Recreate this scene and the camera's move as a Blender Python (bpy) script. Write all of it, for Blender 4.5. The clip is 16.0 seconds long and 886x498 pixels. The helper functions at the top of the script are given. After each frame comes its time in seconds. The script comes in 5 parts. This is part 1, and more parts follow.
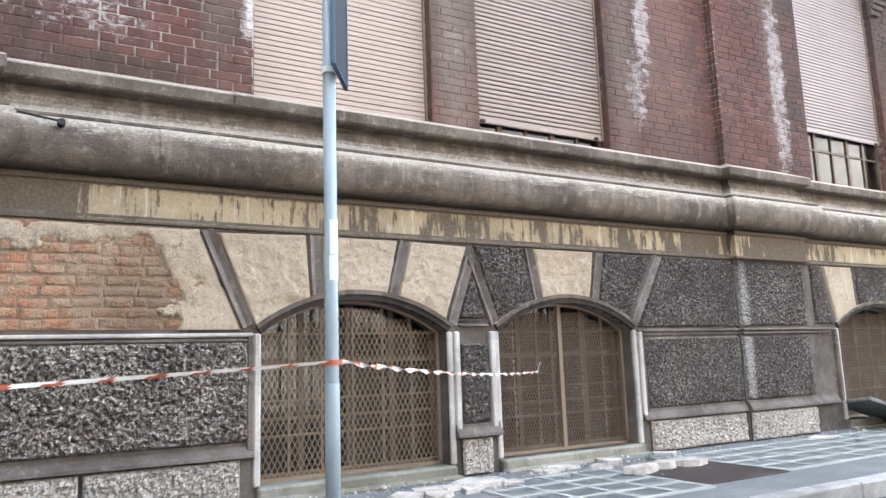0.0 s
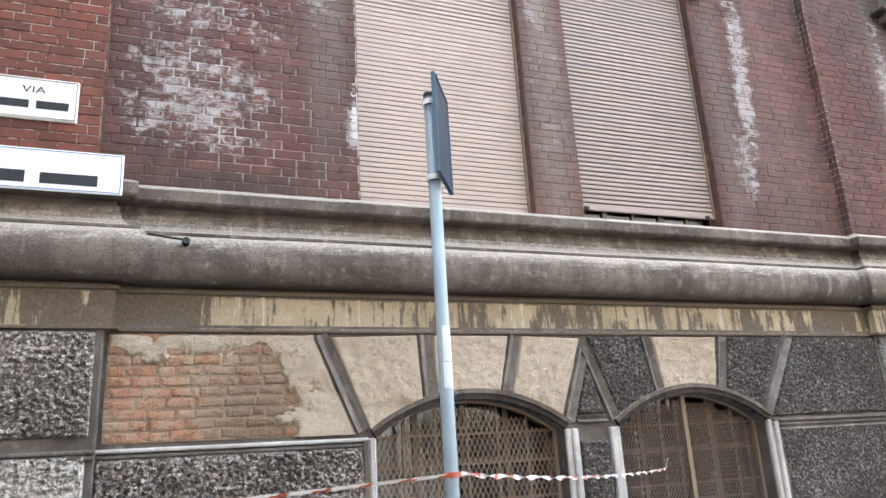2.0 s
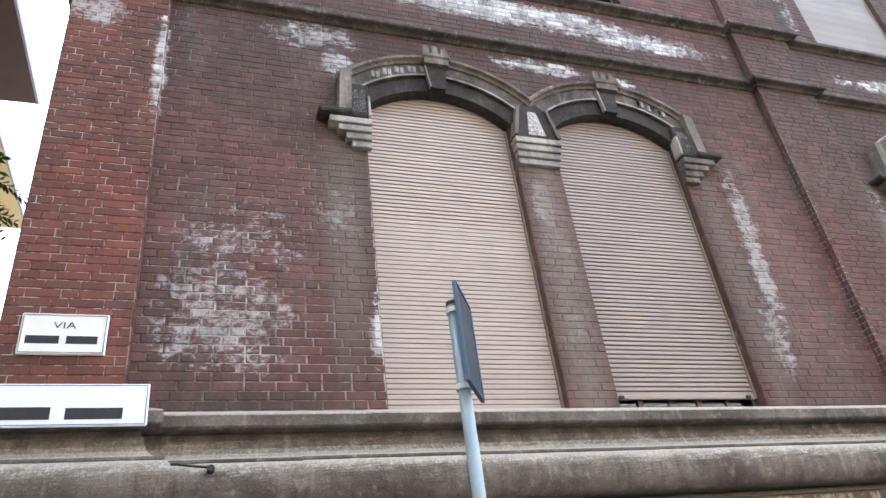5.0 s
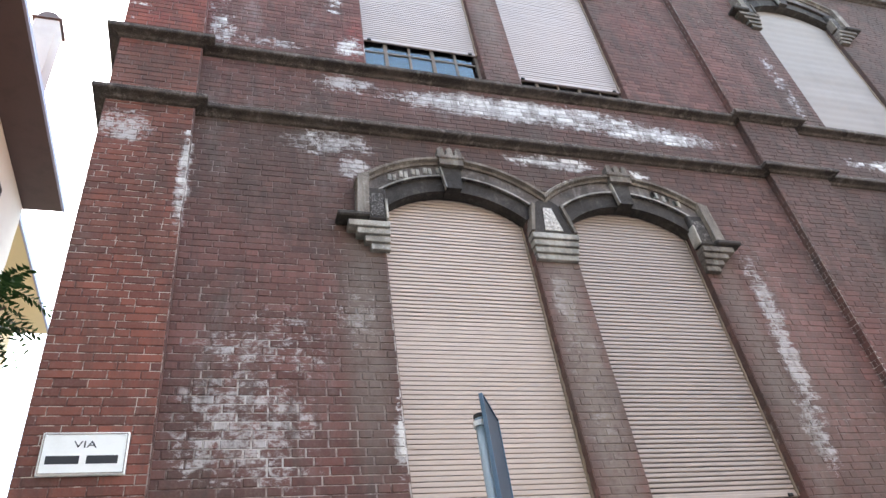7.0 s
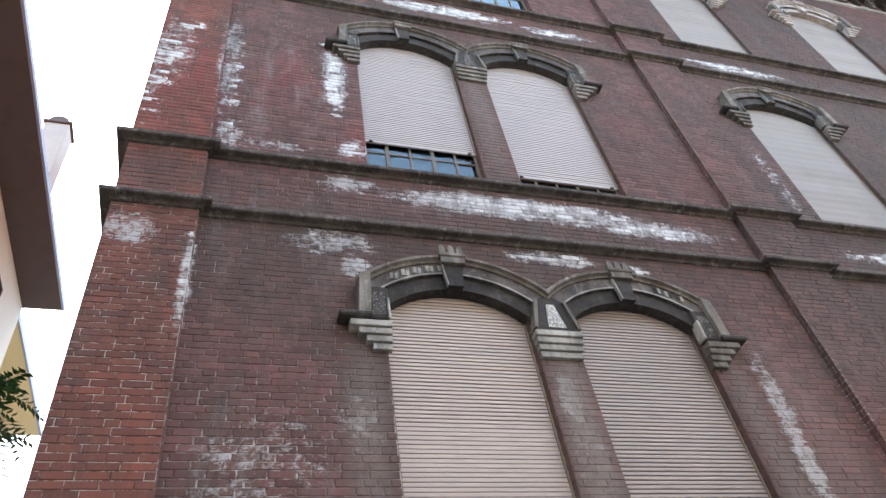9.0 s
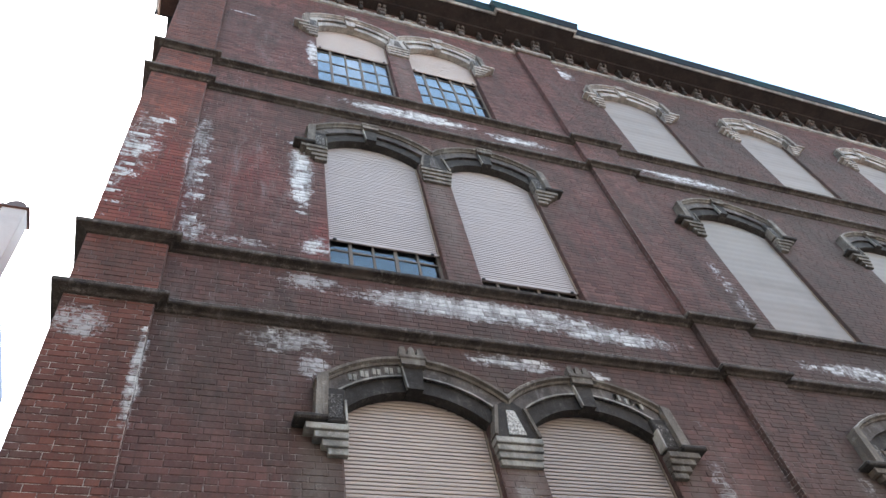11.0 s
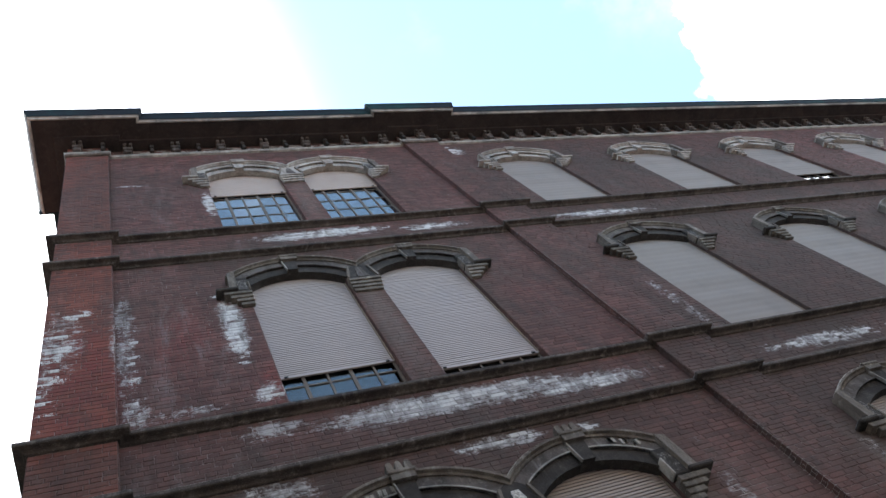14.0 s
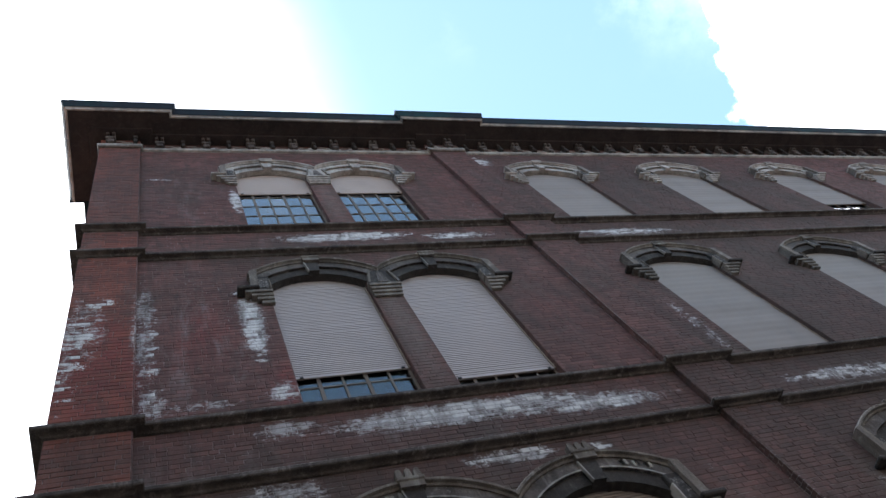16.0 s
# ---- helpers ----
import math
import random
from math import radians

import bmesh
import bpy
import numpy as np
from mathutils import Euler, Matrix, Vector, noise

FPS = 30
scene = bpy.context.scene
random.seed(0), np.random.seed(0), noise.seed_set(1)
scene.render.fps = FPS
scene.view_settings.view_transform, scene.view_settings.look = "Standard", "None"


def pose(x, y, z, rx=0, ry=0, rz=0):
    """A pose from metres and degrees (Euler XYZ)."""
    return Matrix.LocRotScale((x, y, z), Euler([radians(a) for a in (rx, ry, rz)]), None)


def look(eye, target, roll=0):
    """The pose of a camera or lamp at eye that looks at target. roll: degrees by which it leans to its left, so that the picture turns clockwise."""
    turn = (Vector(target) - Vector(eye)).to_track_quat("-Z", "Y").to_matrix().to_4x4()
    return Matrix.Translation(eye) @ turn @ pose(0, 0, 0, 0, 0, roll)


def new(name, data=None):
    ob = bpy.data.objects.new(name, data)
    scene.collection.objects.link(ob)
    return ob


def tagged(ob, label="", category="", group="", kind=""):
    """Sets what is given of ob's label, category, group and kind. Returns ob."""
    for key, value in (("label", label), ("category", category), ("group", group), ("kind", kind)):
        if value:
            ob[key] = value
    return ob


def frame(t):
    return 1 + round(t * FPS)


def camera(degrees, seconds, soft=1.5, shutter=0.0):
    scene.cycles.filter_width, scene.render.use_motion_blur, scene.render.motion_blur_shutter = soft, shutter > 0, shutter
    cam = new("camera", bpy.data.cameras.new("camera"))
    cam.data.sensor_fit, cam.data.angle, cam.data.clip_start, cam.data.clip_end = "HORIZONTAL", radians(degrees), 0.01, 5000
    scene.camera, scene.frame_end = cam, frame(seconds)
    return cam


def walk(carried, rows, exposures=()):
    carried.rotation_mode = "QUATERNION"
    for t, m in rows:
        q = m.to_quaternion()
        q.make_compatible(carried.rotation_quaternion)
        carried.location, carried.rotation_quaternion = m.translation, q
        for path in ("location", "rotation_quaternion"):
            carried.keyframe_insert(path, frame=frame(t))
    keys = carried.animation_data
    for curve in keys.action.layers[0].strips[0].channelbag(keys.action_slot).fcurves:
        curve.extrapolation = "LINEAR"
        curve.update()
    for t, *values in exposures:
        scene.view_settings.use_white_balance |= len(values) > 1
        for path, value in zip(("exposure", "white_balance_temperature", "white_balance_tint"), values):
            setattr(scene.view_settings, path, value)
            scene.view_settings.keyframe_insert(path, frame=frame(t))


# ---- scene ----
cam = camera(63.1, 16.0)
PATH = [
    (0, (-1.657, -6.258, 1.192), (-0.674, -4.545, 1.506), -2.0),
    (0.5, (-1.658, -6.252, 1.228), (-0.816, -4.464, 1.532), -2.5),
    (1, (-1.661, -6.23, 1.238), (-0.877, -4.415, 1.541), -2.7),
    (1.5, (-1.696, -6.169, 1.221), (-0.936, -4.354, 1.575), -2.8),
    (2, (-1.671, -6.194, 1.306), (-0.957, -4.41, 1.861), -3.4),
    (2.5, (-1.662, -6.199, 1.309), (-0.965, -4.446, 1.973), -4.6),
    (3, (-1.68, -6.182, 1.341), (-0.994, -4.475, 2.125), -5.6),
    (3.5, (-1.666, -6.175, 1.353), (-0.996, -4.501, 2.22), -5.9),
    (4, (-1.659, -6.172, 1.371), (-1.002, -4.528, 2.3), -6.4),
    (6.5, (-1.714, -6.196, 1.512), (-1.137, -4.698, 2.705), -9.5),
    (7, (-1.713, -6.225, 1.549), (-1.147, -4.763, 2.791), -9.7),
    (7.5, (-1.718, -6.229, 1.564), (-1.16, -4.804, 2.852), -10.3),
    (8, (-1.718, -6.233, 1.583), (-1.167, -4.852, 2.921), -10.9),
    (8.5, (-1.723, -6.234, 1.602), (-1.178, -4.896, 2.985), -11.2),
    (9, (-1.732, -6.24, 1.623), (-1.186, -4.952, 3.052), -11.5),
    (11.5, (-1.761, -6.278, 1.706), (-1.12, -5.292, 3.325), -17.9),
    (12, (-1.76, -6.276, 1.729), (-1.1, -5.361, 3.381), -21.3),
    (12.5, (-1.75, -6.287, 1.758), (-1.054, -5.452, 3.437), -26.4),
    (13, (-1.766, -6.284, 1.762), (-1.004, -5.527, 3.449), -39.4),
    (13.5, (-1.805, -6.272, 1.757), (-1.011, -5.444, 3.395), -44.3),
    (14, (-1.783, -6.278, 1.771), (-1.004, -5.473, 3.428), -44.7),
    (14.5, (-1.767, -6.264, 1.779), (-1.017, -5.474, 3.457), -43.0),
    (15, (-1.777, -6.265, 1.775), (-1.03, -5.483, 3.457), -41.8),
    (15.5, (-1.776, -6.266, 1.769), (-1.04, -5.483, 3.456), -41.0),
    (16, (-1.793, -6.28, 1.772), (-1.067, -5.493, 3.461), -40.3),
]
EXPOSURES = [(0.0, 3.72, 6700, 12), (1.5, 3.68, 6700, 12), (2.5, 3.48, 6700, 12), (4.0, 3.37, 6680, 12), (7.0, 3.26, 6640, 12), (9.0, 3.05, 6600, 11), (11.5, 2.58, 6500, 10), (12.5, 2.06, 6350, 10), (13.0, 1.72, 6250, 10), (14.0, 1.96, 6330, 10), (15.0, 1.62, 6200, 10), (16.0, 1.66, 6200, 10)]
walk(cam, [(t, look(eye, target, roll)) for t, eye, target, roll in PATH], EXPOSURES)

# ================= light =================
SUN_ELEVATION, SUN_AZIMUTH = radians(52), radians(-35)   # behind the building, so that the front lies in shade
SUN_WAY = Vector((math.sin(SUN_AZIMUTH) * math.cos(SUN_ELEVATION), math.cos(SUN_AZIMUTH) * math.cos(SUN_ELEVATION), math.sin(SUN_ELEVATION)))
world = bpy.data.worlds.new("world")
scene.world = world
world.use_nodes = True


def node(nt, kind, ins=None, **props):
    n = nt.nodes.new(kind)
    for key, value in props.items():
        setattr(n, key, value)
    for key, value in (ins or {}).items():
        s = n.inputs[key]
        if isinstance(value, bpy.types.NodeSocket):
            nt.links.new(value, s)
        else:
            s.default_value = value
    return n


def math_node(nt, op, a, b=0.0, c=0.0, clamp=False):
    return node(nt, "ShaderNodeMath", {0: a, 1: b, 2: c}, operation=op, use_clamp=clamp).outputs[0]


def ramp(nt, value, a, b, lo=0.0, hi=1.0, smooth=True):
    n = node(nt, "ShaderNodeMapRange", {0: value, 1: a, 2: b, 3: lo, 4: hi})
    n.interpolation_type = "SMOOTHSTEP" if smooth else "LINEAR"
    return n.outputs[0]


def mixc(nt, fac, a, b, blend="MIX"):
    n = node(nt, "ShaderNodeMix", data_type="RGBA", blend_type=blend)
    for s, v in ((n.inputs[0], fac), (n.inputs[6], a), (n.inputs[7], b)):
        if isinstance(v, bpy.types.NodeSocket):
            nt.links.new(v, s)
        elif isinstance(v, (int, float)):
            s.default_value = v
        else:
            s.default_value = (*v, 1) if len(v) == 3 else v
    return n.outputs[2]


def noise_tex(nt, vec, scale, detail=4.0, rough=0.55, dist=0.0):
    return node(nt, "ShaderNodeTexNoise", {"Vector": vec, "Scale": scale, "Detail": detail, "Roughness": rough, "Distortion": dist}).outputs[0]


def build_sky():
    nt = world.node_tree
    bg = nt.nodes["Background"]
    sky = node(nt, "ShaderNodeTexSky", sky_type="NISHITA", sun_disc=False)
    sky.sun_elevation, sky.sun_rotation = SUN_ELEVATION, SUN_AZIMUTH
    sky.air_density, sky.dust_density, sky.ozone_density = 1.0, 1.2, 1.4
    way = node(nt, "ShaderNodeTexCoord").outputs["Generated"]

    def toward(d):
        return node(nt, "ShaderNodeVectorMath", {0: way, 1: Vector(d).normalized()}, operation="DOT_PRODUCT").outputs["Value"]
    puff = noise_tex(nt, way, 3.2, 9, 0.62)
    fine = noise_tex(nt, way, 11, 8, 0.65)
    wob = math_node(nt, "ADD", math_node(nt, "MULTIPLY_ADD", puff, 0.04, -0.02), math_node(nt, "MULTIPLY_ADD", fine, 0.03, -0.015))
    heap = ramp(nt, math_node(nt, "ADD", toward(CLOUD_WAY), wob), 0.957, 0.963)
    glare = ramp(nt, math_node(nt, "ADD", toward(GLARE_WAY), math_node(nt, "MULTIPLY_ADD", puff, 0.05, -0.025)), 0.72, 1.0)
    scattered = ramp(nt, puff, 0.53, 0.72)
    away = ramp(nt, toward((0, -1, 0.15)), -0.05, 0.4)
    cover = math_node(nt, "MAXIMUM", math_node(nt, "MAXIMUM", heap, glare), math_node(nt, "MULTIPLY", math_node(nt, "MULTIPLY", scattered, 0.6), away))
    hazy = mixc(nt, 0.30, sky.outputs[0], (2.2, 3.6, 4.7))
    c = mixc(nt, cover, hazy, (11.5, 11.6, 11.9))
    nt.links.new(c, bg.inputs[0])
    bg.inputs[1].default_value = 0.13


CLOUD_WAY, GLARE_WAY = (0.83, -0.05, 0.55), (-0.45, 0.35, 0.82)
build_sky()
sun = new("sun", bpy.data.lights.new("sun", "SUN"))
sun.data.energy, sun.data.angle, sun.data.color = 3.0, radians(1.0), (1, 0.95, 0.87)
sun.matrix_world = look(SUN_WAY * 60, (0, 0, 0))

LEFT, RIGHT = -3.22, 44.0                        # ends of the front
PIL_A, PIL_B = (LEFT, -2.23), (6.21, 7.31)       # corner pilaster, second pilaster

# ================= materials =================


def material(name):
    m = bpy.data.materials.new(name)
    m.use_nodes = True
    nt = m.node_tree
    return m, nt, nt.nodes["Principled BSDF"], node(nt, "ShaderNodeNewGeometry").outputs["Position"]


def finish(nt, bsdf, color, rough=0.85, bump=None, strength=0.4, distance=0.01, metal=0.0, spec=0.12):
    for key, v in (("Base Color", color), ("Roughness", rough)):
        if isinstance(v, bpy.types.NodeSocket):
            nt.links.new(v, bsdf.inputs[key])
        else:
            bsdf.inputs[key].default_value = (*v, 1) if key == "Base Color" and len(v) == 3 else v
    bsdf.inputs["Metallic"].default_value = metal
    bsdf.inputs["Specular IOR Level"].default_value = spec
    if bump is not None:
        b = node(nt, "ShaderNodeBump", {"Height": bump, "Strength": strength, "Distance": distance})
        nt.links.new(b.outputs[0], bsdf.inputs["Normal"])


def patches(nt, pos, spots):
    """The largest of several soft ellipses on the front: centre x, z, half width, half height, weight."""
    total = 0.0
    for cx, cz, rx, rz, k in spots:
        d = node(nt, "ShaderNodeVectorMath", {0: pos, 1: (cx, 0, cz)}, operation="SUBTRACT").outputs[0]
        d = node(nt, "ShaderNodeVectorMath", {0: d, 1: (1 / rx, 0, 1 / rz)}, operation="MULTIPLY").outputs[0]
        d = node(nt, "ShaderNodeVectorMath", {0: d}, operation="LENGTH").outputs["Value"]
        total = math_node(nt, "MAXIMUM", total, ramp(nt, d, 1.15, 0.25, 0, k))
    return total


# salt and lime bloom on the brickwork
BLOOM = [(-1.45, 4.62, 0.8, 0.8, 0.62), (-1.25, 4.22, 0.6, 0.3, 0.66), (-1.85, 4.35, 0.3, 0.5, 0.6), (-1.3, 5.4, 0.8, 0.6, 0.5), (-0.05, 4.4, 0.1, 0.5, 0.9),
         (5.04, 6.3, 0.2, 0.9, 1.0), (4.98, 5.4, 0.2, 1.0, 1.0), (4.82, 4.5, 0.22, 0.7, 0.7), (-0.35, 5.9, 0.32, 0.7, 0.55), (2.1, 6.2, 0.17, 0.5, 0.95), (2.14, 5.2, 0.3, 1.5, 0.4),
         (2.2, 9.60, 2.5, 0.33, 1.25), (4.4, 9.42, 1.7, 0.28, 1.0), (-0.35, 9.70, 0.55, 0.25, 0.85), (-0.6, 8.48, 0.75, 0.3, 0.95), (-0.3, 8.05, 0.25, 0.3, 0.7), (2.5, 8.55, 0.85, 0.2, 1.0), (3.7, 8.45, 0.4, 0.18, 0.6),
         (-0.42, 12.7, 0.28, 1.4, 1.1), (-0.2, 10.6, 0.32, 0.32, 1.0), (-3.0, 12.6, 0.42, 1.2, 0.7), (-3.15, 11.5, 0.2, 0.7, 0.7), (-2.1, 12.4, 0.24, 2.2, 0.62), (-2.0, 10.6, 0.25, 0.5, 0.8),
         (2.0, 16.1, 2.0, 0.3, 1.25), (4.7, 15.95, 1.1, 0.24, 0.95), (9.2, 15.85, 2.0, 0.24, 1.0), (-0.1, 18.4, 0.2, 1.0, 1.0), (7.6, 21.6, 0.45, 0.55, 0.9), (-1.71, 19.97, 0.35, 0.1, 0.9),
         (9.6, 9.32, 2.0, 0.25, 0.9), (7.65, 5.2, 0.24, 2.1, 1.0), (7.86, 11.3, 0.24, 1.3, 0.5), (13.5, 9.3, 1.6, 0.22, 0.7), (-2.26, 7.6, 0.1, 1.0, 0.9), (-3.0, 8.3, 0.45, 0.35, 0.8), (-1.4, 10.4, 0.8, 0.2, 0.5), (0.4, 15.4, 1.2, 0.12, 0.5)]
# spalled faces and lime runs, crisp and white
SPALL = [(2.4, 9.62, 2.3, 0.24, 0.85), (4.5, 9.42, 1.4, 0.2, 0.72), (-0.6, 8.5, 0.55, 0.22, 0.55), (2.5, 8.58, 0.8, 0.14, 0.7), (3.7, 8.45, 0.4, 0.14, 0.6), (-0.42, 12.5, 0.22, 1.3, 0.82), (-0.18, 10.58, 0.26, 0.22, 0.85),
         (-3.02, 12.5, 0.3, 1.0, 0.62), (-2.78, 13.4, 0.35, 0.25, 0.6), (2.2, 16.12, 2.0, 0.22, 0.9), (4.7, 15.96, 1.1, 0.17, 0.8), (9.2, 15.86, 1.9, 0.17, 0.8), (-0.1, 18.4, 0.15, 0.9, 0.85), (7.55, 21.7, 0.4, 0.4, 0.8),
         (-0.04, 4.5, 0.06, 0.6, 0.9), (-1.71, 19.97, 0.4, 0.07, 0.9), (-2.26, 7.8, 0.06, 1.0, 0.8), (9.8, 9.34, 2.0, 0.16, 0.7), (14, 9.3, 1.4, 0.16, 0.6), (-1.98, 11.4, 0.14, 2.0, 0.5), (3.5, 22.72, 6.5, 0.22, 0.6), (13.0, 22.72, 6.0, 0.22, 0.6), (-3.1, 11.4, 0.3, 1.2, 0.55), (-0.42, 13.6, 0.3, 0.4, 0.65)]
# a thin grey veil of lime over the walls next to the corner
VEIL = [(-1.3, 12.0, 1.3, 3.6, 0.75), (-1.3, 8.6, 1.4, 1.6, 0.55), (-1.4, 5.0, 1.2, 1.8, 0.5), (0.6, 9.4, 3.0, 0.6, 0.5), (-1.2, 19.0, 1.0, 2.0, 0.4)]
# repainted or fresher red brick
REDDER = [(-2.75, 11.5, 0.8, 1.6, 0.9), (-0.15, 10.7, 0.35, 0.7, 0.8), (-1.2, 12.4, 0.7, 1.6, 0.35), (5.2, 12.5, 0.8, 2.0, 0.3), (6.7, 5.5, 0.6, 2.0, 0.3), (5.3, 5.6, 0.5, 1.6, 0.3), (-0.8, 4.1, 0.7, 0.4, 0.3), (5.5, 18.8, 0.9, 1.8, 0.3)]
# grey-brown render smeared over the brickwork
SMEAR = [(2.16, 5.2, 0.34, 3.2, 0.85), (4.6, 5.2, 0.26, 2.8, 0.5), (2.16, 12.2, 0.3, 2.4, 0.5), (-0.3, 5.6, 0.3, 1.8, 0.6), (5.3, 5.2, 0.7, 2.6, 0.3), (7.5, 5.4, 0.4, 2.6, 0.4), (2.16, 18.4, 0.3, 2.0, 0.4)]
# soot, darkest round the lower window heads, and broad darker areas below the courses and towards the right
SOOT_AND_DARK = [(9.5, 8.0, 4.5, 4.0, 1.0), (12.0, 12.5, 5.0, 6.0, 1.0), (-2.7, 18.9, 0.9, 3.4, 0.95), (-2.7, 9.4, 0.9, 0.6, 0.9), (13.0, 18.5, 9.0, 6.0, 0.95), (10.5, 9.0, 5.0, 3.2, 0.75), (2.0, 8.6, 6.0, 1.5, 0.85), (6.8, 9.6, 1.2, 1.6, 0.8), (2.0, 15.3, 5.5, 1.2, 0.6), (5.3, 12.5, 1.4, 2.6, 0.5), (5.4, 18.8, 1.4, 2.2, 0.4), (-1.2, 19.5, 1.2, 2.2, 0.35), (10.5, 12.0, 5.5, 6.0, 0.85), (15.5, 14.0, 7.5, 9.5, 0.9), (8.6, 16.5, 2.8, 3.4, 0.72), (7.0, 8.6, 2.0, 1.6, 0.9), (3.0, 14.6, 5.0, 0.8, 0.6), (-1.5, 8.0, 1.2, 0.7, 0.4), (2.2, 7.6, 3.6, 1.4, 0.8), (-0.9, 7.7, 1.6, 1.1, 0.7), (2.2, 14.2, 3.4, 1.3, 0.5), (6.9, 10.0, 1.0, 0.7, 0.7), (-2.0, 4.0, 0.4, 1.4, 0.6), (2.15, 4.6, 0.3, 1.0, 0.5),
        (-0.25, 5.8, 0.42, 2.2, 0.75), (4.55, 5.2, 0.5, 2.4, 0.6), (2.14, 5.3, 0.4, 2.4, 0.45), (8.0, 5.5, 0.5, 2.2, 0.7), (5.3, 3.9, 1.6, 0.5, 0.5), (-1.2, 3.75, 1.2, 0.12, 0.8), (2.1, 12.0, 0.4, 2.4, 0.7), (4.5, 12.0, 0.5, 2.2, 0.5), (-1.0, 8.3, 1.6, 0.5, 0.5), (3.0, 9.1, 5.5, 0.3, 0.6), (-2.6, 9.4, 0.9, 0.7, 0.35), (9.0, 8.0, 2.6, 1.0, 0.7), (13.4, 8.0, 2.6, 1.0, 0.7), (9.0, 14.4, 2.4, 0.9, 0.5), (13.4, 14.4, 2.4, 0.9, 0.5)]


def brick_material(name, base, bright, single=False, dark_amount=1.0):
    m, nt, bsdf, pos = material(name)
    if single:
        rnd = node(nt, "ShaderNodeObjectInfo").outputs["Random"]
    else:
        rnd = node(nt, "ShaderNodeNewGeometry").outputs["Random Per Island"]
    col = mixc(nt, rnd, base, bright)
    dark = ramp(nt, rnd, 0.85, 0.9)
    col = mixc(nt, math_node(nt, "MULTIPLY", dark, 0.6), col, (0.055, 0.032, 0.030))
    col = mixc(nt, math_node(nt, "MULTIPLY", patches(nt, pos, REDDER), ramp(nt, noise_tex(nt, pos, 2.2, 5, 0.65), 0.32, 0.6)), col, (0.23, 0.048, 0.042))
    big = noise_tex(nt, pos, 0.55, 5, 0.6)
    mid = noise_tex(nt, pos, 3.0, 6, 0.65)
    grain = noise_tex(nt, pos, 45, 5, 0.7)
    soot_and_dark = math_node(nt, "ADD", math_node(nt, "MULTIPLY", patches(nt, pos, SOOT_AND_DARK), 0.85), math_node(nt, "MULTIPLY", ramp(nt, big, 0.42, 0.68), 0.55))
    soot_and_dark = math_node(nt, "MULTIPLY", soot_and_dark, ramp(nt, mid, 0.25, 0.6, 0.65, 1.0))
    col = mixc(nt, math_node(nt, "MULTIPLY", soot_and_dark, 0.95 * dark_amount, clamp=True), col, (0.064, 0.047, 0.039))
    col = mixc(nt, math_node(nt, "MULTIPLY", ramp(nt, grain, 0.35, 0.75), 0.25), col, (0.2, 0.13, 0.115))
    bl = math_node(nt, "MULTIPLY", patches(nt, pos, BLOOM), 1.0)
    flat = node(nt, "ShaderNodeVectorMath", {0: pos, 1: (1.0, 1.0, 1.5)}, operation="MULTIPLY").outputs[0]
    n2 = noise_tex(nt, flat, 8.5, 9, 0.8, 0.3)
    n3 = noise_tex(nt, flat, 1.3, 4, 0.6, 0.3)
    ragged = math_node(nt, "ADD", math_node(nt, "MULTIPLY_ADD", n2, 4.4, -2.2), math_node(nt, "MULTIPLY_ADD", n3, 1.6, -0.8))
    bl = ramp(nt, math_node(nt, "ADD", math_node(nt, "MULTIPLY", bl, 0.95), math_node(nt, "ADD", ragged, math_node(nt, "MULTIPLY_ADD", rnd, 0.5, -0.25))), 0.36, 0.95)
    bl = math_node(nt, "MULTIPLY", bl, ramp(nt, patches(nt, pos, BLOOM), 0.02, 0.3))
    col = mixc(nt, math_node(nt, "MULTIPLY", bl, 0.8), col, (0.46, 0.425, 0.41))
    sp = ramp(nt, math_node(nt, "ADD", patches(nt, pos, SPALL), math_node(nt, "ADD", math_node(nt, "MULTIPLY", ragged, 0.6), math_node(nt, "MULTIPLY_ADD", rnd, 0.95, -0.475))), 0.67, 0.75)
    sp = math_node(nt, "MULTIPLY", sp, ramp(nt, patches(nt, pos, SPALL), 0.05, 0.2))
    col = mixc(nt, math_node(nt, "MULTIPLY", sp, 0.92), col, (0.60, 0.56, 0.53))
    drawn = node(nt, "ShaderNodeVectorMath", {0: pos, 1: (2.2, 2.2, 0.55)}, operation="MULTIPLY").outputs[0]
    veil = ramp(nt, noise_tex(nt, drawn, 1.0, 8, 0.72, 0.4), 0.48, 0.78)
    col = mixc(nt, math_node(nt, "MULTIPLY", veil, math_node(nt, "ADD", 0.22, patches(nt, pos, VEIL)), clamp=True), col, (0.205, 0.175, 0.16))
    film_of_soot = ramp(nt, noise_tex(nt, drawn, 1.9, 8, 0.75, 0.5), 0.42, 0.68)
    col = mixc(nt, math_node(nt, "MULTIPLY", film_of_soot, 0.7 * dark_amount), col, (0.066, 0.049, 0.042))
    smear = math_node(nt, "MULTIPLY", patches(nt, pos, SMEAR), ramp(nt, noise_tex(nt, pos, 6, 7, 0.75), 0.34, 0.56, 0.45, 1.0))
    col = mixc(nt, smear, col, (0.195, 0.152, 0.128))
    finish(nt, bsdf, col, 0.88, grain, 0.5, 0.006)
    return m


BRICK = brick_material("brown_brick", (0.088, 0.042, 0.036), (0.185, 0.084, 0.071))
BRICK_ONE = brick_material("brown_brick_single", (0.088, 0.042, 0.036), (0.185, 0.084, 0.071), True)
BRICK_RED = brick_material("red_brick", (0.14, 0.049, 0.037), (0.235, 0.076, 0.052), dark_amount=0.8)


